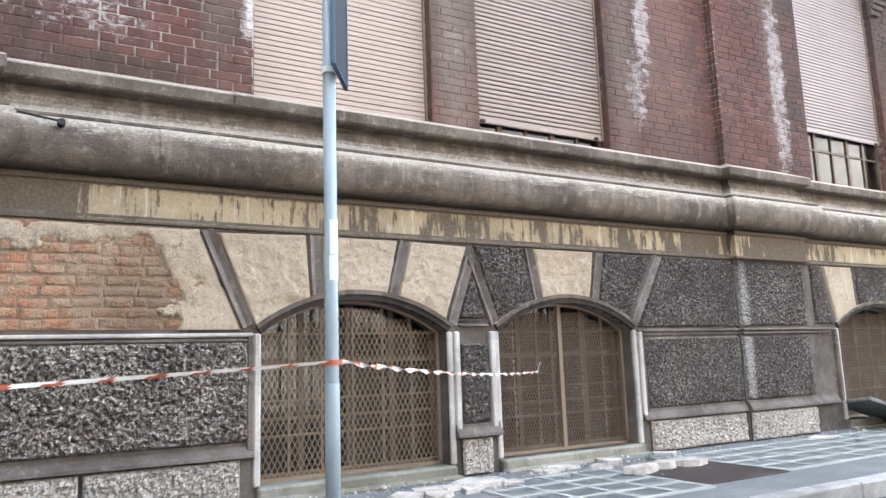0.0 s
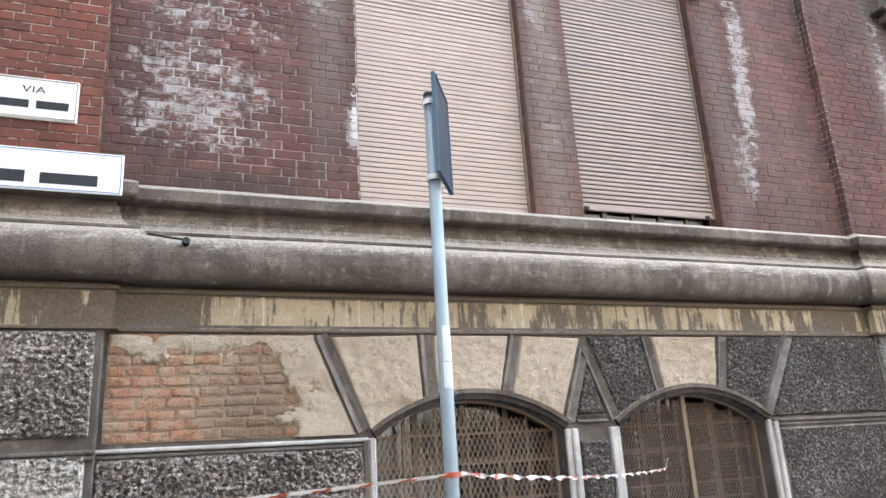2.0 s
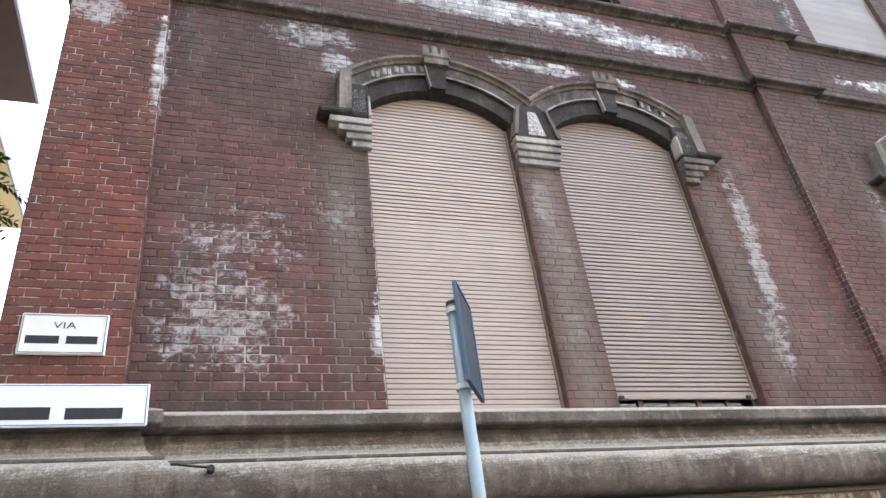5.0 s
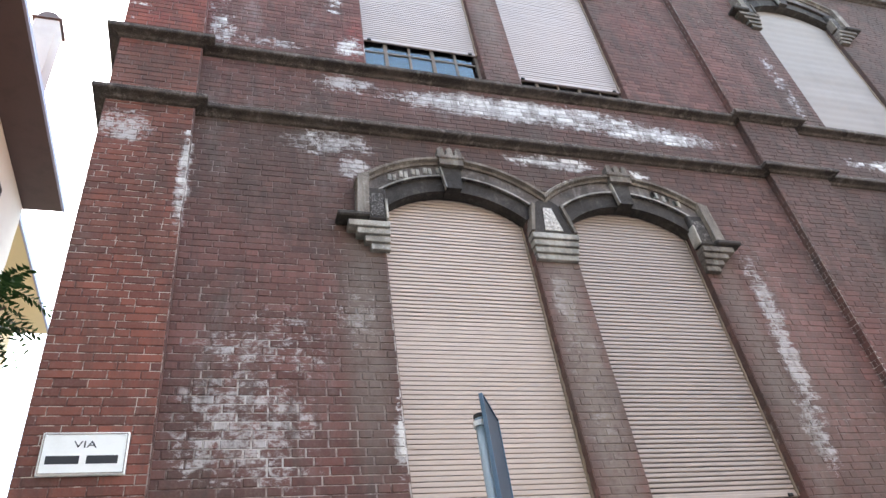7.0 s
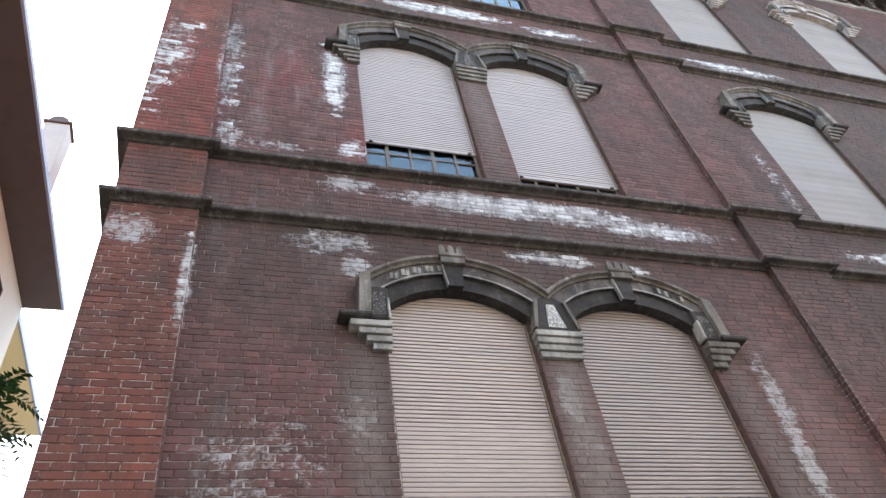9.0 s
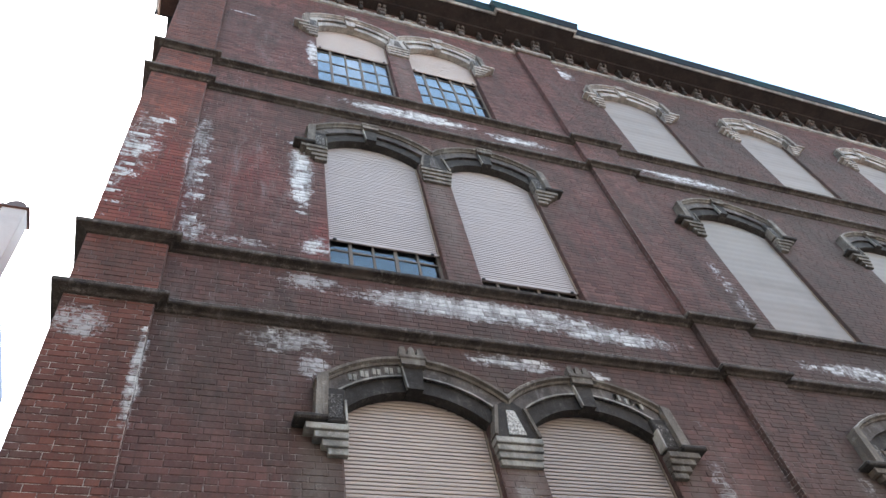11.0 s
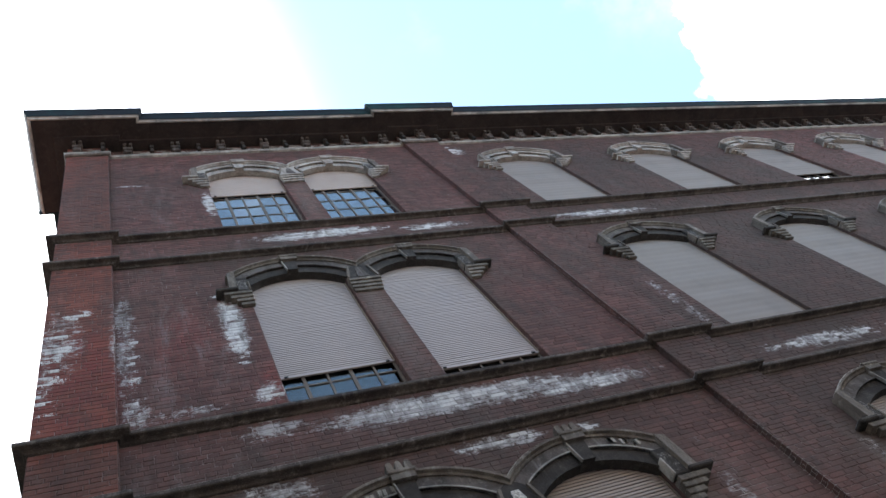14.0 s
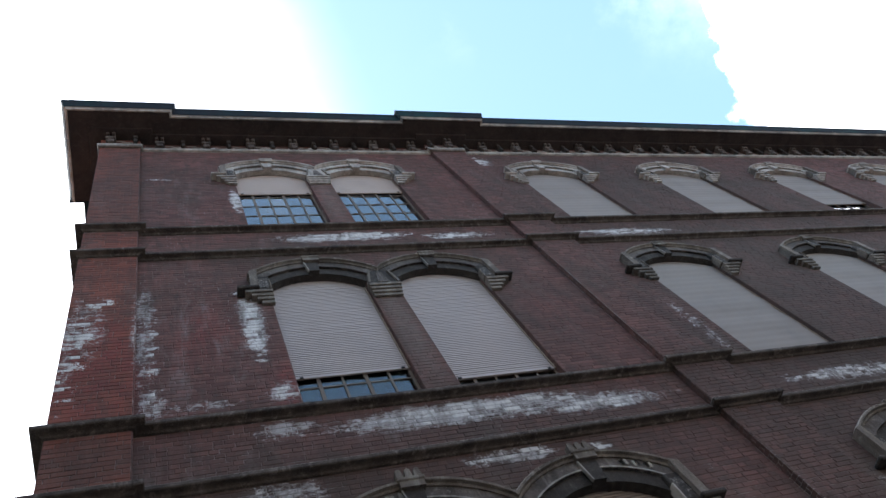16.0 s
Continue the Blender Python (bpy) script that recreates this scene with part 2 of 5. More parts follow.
def mortar_material():
    m, nt, bsdf, pos = material("old_mortar")
    a = noise_tex(nt, pos, 0.8, 6, 0.65)
    b = noise_tex(nt, pos, 30, 4, 0.6)
    c = noise_tex(nt, pos, 7, 6, 0.7)
    col = mixc(nt, ramp(nt, c, 0.35, 0.65), (0.088, 0.050, 0.044), (0.135, 0.082, 0.071))
    pale = ramp(nt, math_node(nt, "MULTIPLY_ADD", c, 0.9, math_node(nt, "MULTIPLY", a, 0.9)), 0.93, 1.10)
    col = mixc(nt, math_node(nt, "MULTIPLY", pale, 0.8), col, (0.30, 0.255, 0.23))
    xyz = node(nt, "ShaderNodeSeparateXYZ", {0: pos})
    near = math_node(nt, "MULTIPLY", ramp(nt, xyz.outputs[0], -2.3, -2.15, 0.85, 0.3), ramp(nt, xyz.outputs[2], 10.5, 8.0, 0.0, 1.0))
    near = math_node(nt, "MULTIPLY", near, ramp(nt, xyz.outputs[0], 0.5, 0.0))
    col = mixc(nt, math_node(nt, "MULTIPLY", near, ramp(nt, c, 0.46, 0.58)), col, (0.42, 0.36, 0.31))
    ladder = patches(nt, pos, [(PIL_B[0], 6.0, 0.05, 3.2, 1.0), (PIL_B[0], 12.5, 0.05, 3.0, 0.8), (0.0, 4.9, 0.03, 1.6, 1.0), (-0.7, 4.2, 1.0, 0.9, 0.25)])
    col = mixc(nt, math_node(nt, "MULTIPLY", ladder, ramp(nt, c, 0.35, 0.5)), col, (0.55, 0.49, 0.44))
    bloom = ramp(nt, math_node(nt, "ADD", patches(nt, pos, BLOOM), math_node(nt, "MULTIPLY_ADD", c, 2.0, -1.0)), 0.35, 0.8)
    col = mixc(nt, math_node(nt, "MULTIPLY", math_node(nt, "MULTIPLY", bloom, 0.95), ramp(nt, patches(nt, pos, BLOOM), 0.02, 0.25)), col, (0.44, 0.40, 0.37))
    col = mixc(nt, math_node(nt, "MULTIPLY", patches(nt, pos, SOOT_AND_DARK), 0.7), col, (0.060, 0.044, 0.038))
    smear = math_node(nt, "MULTIPLY", patches(nt, pos, SMEAR), ramp(nt, noise_tex(nt, pos, 6, 7, 0.75), 0.34, 0.56, 0.45, 1.0))
    col = mixc(nt, smear, col, (0.195, 0.152, 0.128))
    finish(nt, bsdf, col, 0.95, b, 0.5, 0.004)
    return m


MORTAR = mortar_material()


def stone_material(name, base, light, dark, streaks=0.0, light_amount=0.5, scale=1.0, up=0.0, bump=0.4):
    """Weathered stone or render: soot, washed-out light runs and fine grain; up paints top faces as if sky-lit."""
    m, nt, bsdf, pos = material(name)
    a = noise_tex(nt, pos, 1.6 * scale, 7, 0.65, 0.3)
    b = noise_tex(nt, pos, 9 * scale, 6, 0.7)
    g = noise_tex(nt, pos, 60, 4, 0.7)
    tall = node(nt, "ShaderNodeVectorMath", {0: pos, 1: (5.5, 5.5, 0.5)}, operation="MULTIPLY").outputs[0]
    s = noise_tex(nt, tall, 1.3, 6, 0.6)
    col = mixc(nt, ramp(nt, a, 0.36, 0.66), base, dark)
    col = mixc(nt, math_node(nt, "MULTIPLY", ramp(nt, b, 0.52, 0.74), light_amount), col, light)
    if streaks:
        col = mixc(nt, math_node(nt, "MULTIPLY", ramp(nt, s, 0.5, 0.62), streaks), col, dark)
        col = mixc(nt, math_node(nt, "MULTIPLY", ramp(nt, s, 0.42, 0.30), streaks * 0.6), col, light)
    # skylight on upward faces painted into the colour, together with rain-washed paleness
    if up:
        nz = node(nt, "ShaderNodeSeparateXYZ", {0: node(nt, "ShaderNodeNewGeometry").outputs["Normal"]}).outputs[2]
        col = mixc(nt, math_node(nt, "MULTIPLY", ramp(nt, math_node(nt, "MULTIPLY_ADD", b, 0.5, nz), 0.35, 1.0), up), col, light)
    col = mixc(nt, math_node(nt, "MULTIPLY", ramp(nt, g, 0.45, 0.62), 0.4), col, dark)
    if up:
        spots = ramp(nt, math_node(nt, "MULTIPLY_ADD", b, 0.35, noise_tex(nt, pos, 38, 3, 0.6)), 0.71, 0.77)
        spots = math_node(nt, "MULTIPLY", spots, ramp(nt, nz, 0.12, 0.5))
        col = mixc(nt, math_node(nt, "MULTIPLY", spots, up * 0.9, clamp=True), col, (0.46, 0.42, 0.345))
    col = mixc(nt, math_node(nt, "MULTIPLY", ramp(nt, noise_tex(nt, pos, 85, 5, 0.75), 0.56, 0.68), 0.45), col, light)
    rag = noise_tex(nt, pos, 24, 8, 0.78, 0.5)
    h = math_node(nt, "ADD", math_node(nt, "MULTIPLY", b, 0.8), math_node(nt, "ADD", math_node(nt, "MULTIPLY", g, 0.4), rag))
    finish(nt, bsdf, col, 0.9, h, bump, 0.016)
    return m


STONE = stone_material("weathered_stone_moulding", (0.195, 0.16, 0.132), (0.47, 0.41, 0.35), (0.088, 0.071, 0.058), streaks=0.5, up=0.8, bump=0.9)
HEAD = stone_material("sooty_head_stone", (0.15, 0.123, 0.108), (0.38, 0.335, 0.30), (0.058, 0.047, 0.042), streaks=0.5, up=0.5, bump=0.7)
LIME_HEAD = stone_material("limewashed_head_stone", (0.44, 0.385, 0.335), (0.62, 0.57, 0.515), (0.21, 0.178, 0.155), streaks=0.5, light_amount=0.7, bump=0.7)
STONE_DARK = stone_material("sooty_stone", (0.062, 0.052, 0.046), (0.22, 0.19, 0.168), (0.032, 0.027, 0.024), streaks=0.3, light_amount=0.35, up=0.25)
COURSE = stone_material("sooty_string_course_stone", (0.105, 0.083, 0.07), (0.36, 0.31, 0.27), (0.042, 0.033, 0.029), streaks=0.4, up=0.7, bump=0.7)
STONE_PALE = stone_material("pale_washed_stone", (0.42, 0.375, 0.32), (0.62, 0.59, 0.55), (0.15, 0.135, 0.12), streaks=0.4)
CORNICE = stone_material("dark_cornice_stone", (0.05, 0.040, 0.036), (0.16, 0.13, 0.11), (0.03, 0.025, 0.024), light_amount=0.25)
def frieze_material():
    m, nt, bsdf, pos = material("ochre_limewash")
    a = noise_tex(nt, pos, 1.1, 6, 0.65, 0.4)
    tall = node(nt, "ShaderNodeVectorMath", {0: pos, 1: (5.0, 5.0, 0.9)}, operation="MULTIPLY").outputs[0]
    s1 = noise_tex(nt, tall, 1.2, 7, 0.7, 0.3)
    g = noise_tex(nt, pos, 40, 6, 0.75)
    thin = node(nt, "ShaderNodeVectorMath", {0: pos, 1: (15.0, 15.0, 1.3)}, operation="MULTIPLY").outputs[0]
    s2 = noise_tex(nt, thin, 1.0, 6, 0.65, 0.4)
    z = node(nt, "ShaderNodeSeparateXYZ", {0: pos}).outputs[2]
    # bare sooty stone, and what is left of the limewash on the flat field
    bare = mixc(nt, ramp(nt, g, 0.35, 0.7), (0.105, 0.083, 0.062), (0.17, 0.136, 0.104))
    wash = mixc(nt, ramp(nt, g, 0.35, 0.7), (0.38, 0.30, 0.195), (0.48, 0.395, 0.28))
    wash = mixc(nt, ramp(nt, s2, 0.40, 0.34), wash, (0.60, 0.55, 0.46))
    wash = mixc(nt, math_node(nt, "MULTIPLY", ramp(nt, a, 0.42, 0.62), 0.5), wash, (0.24, 0.185, 0.125))
    f = math_node(nt, "ADD", math_node(nt, "MULTIPLY", s1, 0.5), math_node(nt, "MULTIPLY_ADD", a, 0.6, math_node(nt, "MULTIPLY", s2, 0.45)))
    f = math_node(nt, "ADD", f, math_node(nt, "MULTIPLY", patches(nt, pos, [(-1.8, 2.6, 0.6, 0.6, 1.0), (-2.3, 2.6, 0.5, 0.5, 0.8), (-3.1, 2.6, 0.4, 0.4, 0.5), (5.4, 2.6, 1.0, 0.5, 0.55), (7.0, 2.6, 1.0, 0.5, 0.9)]), 0.22))
    kept = ramp(nt, f, 0.855, 0.80)
    kept = math_node(nt, "MULTIPLY", kept, math_node(nt, "MULTIPLY", ramp(nt, math_node(nt, "MULTIPLY_ADD", s2, 0.06, z), 2.72, 2.70), ramp(nt, z, 2.40, 2.43)))
    col = mixc(nt, math_node(nt, "MULTIPLY", kept, 0.95), bare, wash)
    finish(nt, bsdf, col, 0.9, math_node(nt, "ADD", s1, g), 0.6, 0.01)
    return m


FRIEZE = frieze_material()
STUCCO = stone_material("cream_stucco", (0.59, 0.49, 0.378), (0.72, 0.64, 0.53), (0.45, 0.355, 0.255), light_amount=0.6, bump=1.6)
RENDER = stone_material("grey_render", (0.17, 0.148, 0.132), (0.33, 0.295, 0.265), (0.085, 0.073, 0.065), streaks=0.3)
WHITE_JAMB = stone_material("chalky_white_render", (0.66, 0.63, 0.59), (0.78, 0.755, 0.73), (0.38, 0.345, 0.32), streaks=0.4, bump=0.8)
RIB = stone_material("grey_rib_render", (0.29, 0.25, 0.22), (0.55, 0.50, 0.45), (0.12, 0.10, 0.088), streaks=0.35, light_amount=0.7, bump=0.9)
SILL = stone_material("damp_concrete", (0.30, 0.285, 0.245), (0.42, 0.41, 0.37), (0.16, 0.155, 0.125))


def rough_stone(name, dark, light, cut):
    m, nt, bsdf, pos = material(name)
    a = noise_tex(nt, pos, 34, 5, 0.7, 0.8)
    f = noise_tex(nt, pos, 90, 4, 0.7)
    b = noise_tex(nt, pos, 1.7, 5, 0.6)
    k = ramp(nt, math_node(nt, "ADD", a, math_node(nt, "MULTIPLY_ADD", b, 0.2, -0.1)), cut - 0.05, cut + 0.15)
    col = mixc(nt, k, dark, light)
    streak = patches(nt, pos, [(6.20, 1.4, 0.12, 1.4, 1.0), (7.46, 1.5, 0.04, 1.1, 0.6)])
    col = mixc(nt, math_node(nt, "MULTIPLY", math_node(nt, "MULTIPLY", streak, ramp(nt, a, 0.35, 0.6, 0.25, 1.0)), 0.8, clamp=True), col, (0.5, 0.48, 0.46))
    h = math_node(nt, "ADD", a, math_node(nt, "MULTIPLY", f, 0.4))
    finish(nt, bsdf, col, 0.92, h, 0.9, 0.035)
    return m


ROUGH = rough_stone("rock_faced_sooty_stone", (0.145, 0.122, 0.108), (0.72, 0.65, 0.58), 0.505)
ROUGH_DARK = rough_stone("vermiculated_black_stone", (0.070, 0.060, 0.054), (0.31, 0.275, 0.25), 0.53)
ROUGH_PALE = rough_stone("rock_faced_granite", (0.27, 0.238, 0.212), (0.70, 0.645, 0.585), 0.45)


def old_brick_material():
    m, nt, bsdf, pos = material("exposed_soft_brick")
    rnd = node(nt, "ShaderNodeNewGeometry").outputs["Random Per Island"]
    col = mixc(nt, rnd, (0.36, 0.155, 0.09), (0.48, 0.265, 0.165))
    a = noise_tex(nt, pos, 5, 6, 0.7)
    g = noise_tex(nt, pos, 50, 4, 0.7)
    col = mixc(nt, math_node(nt, "MULTIPLY", ramp(nt, a, 0.40, 0.58), 0.85), col, (0.42, 0.315, 0.225))
    col = mixc(nt, math_node(nt, "MULTIPLY", ramp(nt, noise_tex(nt, pos, 13, 7, 0.75, 0.6), 0.5, 0.62), 0.6), col, (0.15, 0.095, 0.065))
    col = mixc(nt, patches(nt, pos, [(-0.95, 1.75, 0.55, 0.5, 0.75), (-0.75, 2.1, 0.4, 0.35, 0.5)]), col, (0.17, 0.12, 0.08))
    finish(nt, bsdf, col, 0.92, math_node(nt, "ADD", a, g), 1.0, 0.02)
    return m


OLD_BRICK = old_brick_material()
OLD_MORTAR = stone_material("crumbling_sandy_mortar", (0.36, 0.265, 0.19), (0.48, 0.38, 0.29), (0.22, 0.15, 0.10), scale=2.5, bump=0.9)


def painted(name, col, wear, rough=0.5, amount=0.4, metal=0.0, scale=4.0):
    m, nt, bsdf, pos = material(name)
    a = noise_tex(nt, pos, scale, 7, 0.7)
    b = noise_tex(nt, pos, scale * 14, 4, 0.6)
    c = mixc(nt, math_node(nt, "MULTIPLY", ramp(nt, a, 0.45, 0.75), amount), col, wear)
    c = mixc(nt, math_node(nt, "MULTIPLY", ramp(nt, b, 0.5, 0.75), amount * 0.4), c, wear)
    finish(nt, bsdf, c, rough, b, 0.15, 0.003, metal, 0.3 if rough < 0.8 else 0.1)
    return m


SHUTTER = painted("faded_pink_beige_shutter", (0.435, 0.343, 0.288), (0.33, 0.265, 0.225), 0.6, 0.5, scale=1.1)
SHUTTER_GREY = painted("dusty_grey_beige_shutter", (0.37, 0.305, 0.28), (0.28, 0.24, 0.22), 0.6, 0.5, scale=0.9)
SHUTTER_DULL = painted("dull_pink_beige_shutter", (0.32, 0.252, 0.215), (0.25, 0.20, 0.17), 0.6, 0.5, scale=1.1)
SHUTTER_PALE = painted("pale_sun_bleached_blind", (0.25, 0.212, 0.188), (0.185, 0.157, 0.14), 0.9, 0.5, scale=0.7)
IRON = painted("rusty_brown_grille", (0.135, 0.095, 0.068), (0.22, 0.18, 0.145), 0.75, 0.7, scale=6)
IRON_PALE = painted("dusty_tan_iron", (0.23, 0.17, 0.12), (0.19, 0.13, 0.09), 0.7, 0.6, scale=6)
STEEL_FRAME = painted("brown_steel_sash", (0.12, 0.085, 0.06), (0.2, 0.16, 0.12), 0.6, 0.5)
BLACK_IRON = painted("black_iron", (0.02, 0.019, 0.018), (0.06, 0.045, 0.035), 0.6, 0.4)
ZINC = painted("blue_grey_galvanised_steel", (0.25, 0.31, 0.35), (0.34, 0.385, 0.41), 0.55, 0.5, 0.2, 5)
CLAMP = painted("bright_steel_band", (0.85, 0.85, 0.84), (0.7, 0.7, 0.7), 0.3, 0.4, 0.0)
STICKER = painted("torn_pale_sticker", (0.62, 0.70, 0.74), (0.45, 0.52, 0.56), 0.6, 0.6, scale=20)
SIGN_BACK = painted("dark_blue_grey_sign_back", (0.022, 0.036, 0.055), (0.045, 0.06, 0.08), 0.5, 0.4)
SIGN_EDGE = painted("blue_sign_rim", (0.07, 0.12, 0.18), (0.12, 0.16, 0.22), 0.45, 0.4)
MARBLE = painted("white_marble_plate", (0.74, 0.73, 0.70), (0.58, 0.56, 0.52), 0.35, 0.4, scale=5)
ENAMEL = painted("white_enamel_plate", (0.78, 0.79, 0.80), (0.66, 0.67, 0.68), 0.3, 0.25)
BLUE_LINE = painted("blue_enamel_line", (0.05, 0.12, 0.36), (0.1, 0.18, 0.4), 0.35, 0.3)
INK = painted("black_lettering", (0.022, 0.022, 0.024), (0.06, 0.06, 0.06), 0.5, 0.3)
TAPE_WHITE = painted("white_plastic_tape", (0.76, 0.75, 0.73), (0.62, 0.6, 0.57), 0.4, 0.3)
TAPE_RED = painted("faded_red_tape_print", (0.42, 0.10, 0.06), (0.55, 0.24, 0.15), 0.4, 0.5, scale=9)
ASPHALT = painted("asphalt", (0.075, 0.078, 0.083), (0.12, 0.122, 0.125), 0.85, 0.7, scale=2.2)
PAVING = painted("blue_grey_pavement", (0.125, 0.133, 0.140), (0.20, 0.203, 0.205), 0.85, 0.7, scale=1.7)
KERB = stone_material("granite_kerb", (0.36, 0.36, 0.355), (0.5, 0.5, 0.49), (0.2, 0.2, 0.2))
GRATE = painted("pale_cement_light_grid", (0.33, 0.35, 0.34), (0.21, 0.225, 0.225), 0.85, 0.5, scale=5)
GRATE_PANE = painted("dirty_glass_block", (0.11, 0.122, 0.125), (0.21, 0.22, 0.215), 0.4, 0.6, scale=3)
BOARD = painted("dark_brown_sheet", (0.035, 0.026, 0.026), (0.07, 0.055, 0.052), 0.55, 0.5, scale=2)
RUBBLE = stone_material("broken_white_plaster", (0.56, 0.53, 0.49), (0.70, 0.68, 0.65), (0.32, 0.29, 0.26), scale=3, bump=0.8)
SLAB = stone_material("green_grey_stone_slab", (0.22, 0.235, 0.225), (0.34, 0.35, 0.34), (0.12, 0.125, 0.12), scale=2)
GUTTER = painted("dark_copper_gutter", (0.016, 0.018, 0.022), (0.012, 0.055, 0.05), 0.8, 0.7, 0.0, 0.6)
# darkness of the unlit basement rooms, put into a flat colour
DUSK = painted("dark_interior_brown", (0.055, 0.046, 0.038), (0.10, 0.085, 0.07), 0.8, 0.6, scale=3)
INTERIOR = painted("dim_interior_plaster", (0.18, 0.17, 0.16), (0.12, 0.11, 0.1), 0.9, 0.4)
CREAM_WALL = painted("cream_house_paint", (0.62, 0.57, 0.47), (0.5, 0.45, 0.37), 0.85, 0.4, scale=0.6)
BOUNCE_WALL = painted("pale_grey_bounce_wall", (0.50, 0.485, 0.46), (0.42, 0.40, 0.38), 0.85, 0.4, scale=0.6)
YELLOW_WALL = painted("pale_yellow_house_paint", (0.60, 0.50, 0.30), (0.48, 0.40, 0.25), 0.85, 0.4, scale=0.6)
CHIMNEY = painted("grey_cream_plaster", (0.40, 0.365, 0.325), (0.30, 0.27, 0.24), 0.85, 0.4, scale=1.0)
EAVE = painted("dark_stained_boards", (0.085, 0.062, 0.055), (0.05, 0.038, 0.035), 0.75, 0.5, scale=1.5)
EAVE_EDGE = painted("grey_sheet_metal_edge", (0.28, 0.28, 0.34), (0.2, 0.2, 0.24), 0.45, 0.4, 0.4)
TILE = painted("clay_roof_tile", (0.22, 0.10, 0.065), (0.12, 0.07, 0.05), 0.85, 0.6, scale=2)
BARK = painted("grey_bark", (0.14, 0.11, 0.085), (0.07, 0.055, 0.045), 0.9, 0.7, scale=9)


def glass_material():
    m, nt, bsdf, pos = material("dusty_window_glass")
    w = noise_tex(nt, pos, 1.2, 3, 0.5)
    dirt = noise_tex(nt, pos, 5, 5, 0.6)
    finish(nt, bsdf, (0.75, 0.8, 0.82), ramp(nt, dirt, 0.3, 0.8, 0.02, 0.10), w, 0.06, 0.02, 0, 0.6)
    bsdf.inputs["Transmission Weight"].default_value = 1.0
    bsdf.inputs["IOR"].default_value = 1.52
    return m


GLASS = glass_material()


def leaf_material():
    m, nt, bsdf, pos = material("green_leaf")
    rnd = node(nt, "ShaderNodeNewGeometry").outputs["Random Per Island"]
    finish(nt, bsdf, mixc(nt, rnd, (0.035, 0.085, 0.03), (0.08, 0.15, 0.05)), 0.5)
    bsdf.inputs["Subsurface Weight"].default_value = 0.0
    return m


LEAF = leaf_material()

# ================= mesh helpers =================


class Geo:
    """Vertices and faces gathered for one mesh."""

    def __init__(self):
        self.v, self.f, self.mi = [], [], []

    def add(self, verts, faces, mi=0):
        n = len(self.v)
        self.v += [tuple(p) for p in verts]
        self.f += [tuple(i + n for i in f) for f in faces]
        self.mi += [mi] * len(faces)
        return self

    def box(self, x0, x1, y0, y1, z0, z1, bevel=0.0, m=None, mi=0):
        b = min(bevel, (x1 - x0) / 3, (y1 - y0) / 3, (z1 - z0) / 3)
        if b <= 0:
            vs = [(x, y, z) for x in (x0, x1) for y in (y0, y1) for z in (z0, z1)]
            fs = [(0, 1, 3, 2), (4, 6, 7, 5), (0, 4, 5, 1), (2, 3, 7, 6), (0, 2, 6, 4), (1, 5, 7, 3)]
        else:
            bm = bmesh.new()
            bmesh.ops.create_cube(bm, size=1, matrix=Matrix.Translation(((x0 + x1) / 2, (y0 + y1) / 2, (z0 + z1) / 2)) @ Matrix.Diagonal((x1 - x0, y1 - y0, z1 - z0, 1)))
            bmesh.ops.bevel(bm, geom=bm.edges[:], offset=b, segments=1, affect="EDGES")
            bm.verts.index_update()
            vs, fs = [v.co.copy() for v in bm.verts], [[v.index for v in f.verts] for f in bm.faces]
            bm.free()
        if m is not None:
            vs = [m @ Vector(p) for p in vs]
        return self.add(vs, fs, mi)

    def prism(self, poly, y0, y1):
        """A polygon of (x, z), counter-clockwise seen from -y, between the planes y0 < y1."""
        n = len(poly)
        vs = [(x, y0, z) for x, z in poly] + [(x, y1, z) for x, z in poly]
        fs = [tuple(range(n)), tuple(range(2 * n - 1, n - 1, -1))]
        fs += [(i, i + n, (i + 1) % n + n, (i + 1) % n) for i in range(n)]
        return self.add(vs, fs)

    def strip(self, low, high, y0, y1):
        """A band between two lines of as many (x, z) points, from y0 (front) to y1."""
        n = len(low)
        vs = [(x, y0, z) for x, z in low] + [(x, y0, z) for x, z in high] + [(x, y1, z) for x, z in low] + [(x, y1, z) for x, z in high]
        fs = []
        for i in range(n - 1):
            fs += [(i, i + 1, n + i + 1, n + i), (2 * n + i, 3 * n + i, 3 * n + i + 1, 2 * n + i + 1), (i, 2 * n + i, 2 * n + i + 1, i + 1), (n + i, n + i + 1, 3 * n + i + 1, 3 * n + i)]
        fs += [(0, n, 3 * n, 2 * n), (n - 1, 3 * n - 1, 4 * n - 1, 2 * n - 1)]
        return self.add(vs, fs)

    def tube(self, pts, radii, sides=10):
        pts = [Vector(p) for p in pts]
        if isinstance(radii, (int, float)):
            radii = [radii] * len(pts)
        vs, fs = [], []
        for i, p in enumerate(pts):
            d = (pts[min(i + 1, len(pts) - 1)] - pts[max(i - 1, 0)]).normalized()
            a = d.orthogonal().normalized() if abs(d.z) < 0.9 else Vector((1, 0, 0)) - d * d.x
            a.normalize()
            b = d.cross(a)
            vs += [p + (a * math.cos(k * math.tau / sides) + b * math.sin(k * math.tau / sides)) * radii[i] for k in range(sides)]
        for i in range(len(pts) - 1):
            fs += [(i * sides + k, i * sides + (k + 1) % sides, (i + 1) * sides + (k + 1) % sides, (i + 1) * sides + k) for k in range(sides)]
        fs += [tuple(range(sides - 1, -1, -1)), tuple(range((len(pts) - 1) * sides, len(pts) * sides))]
        return self.add(vs, fs)

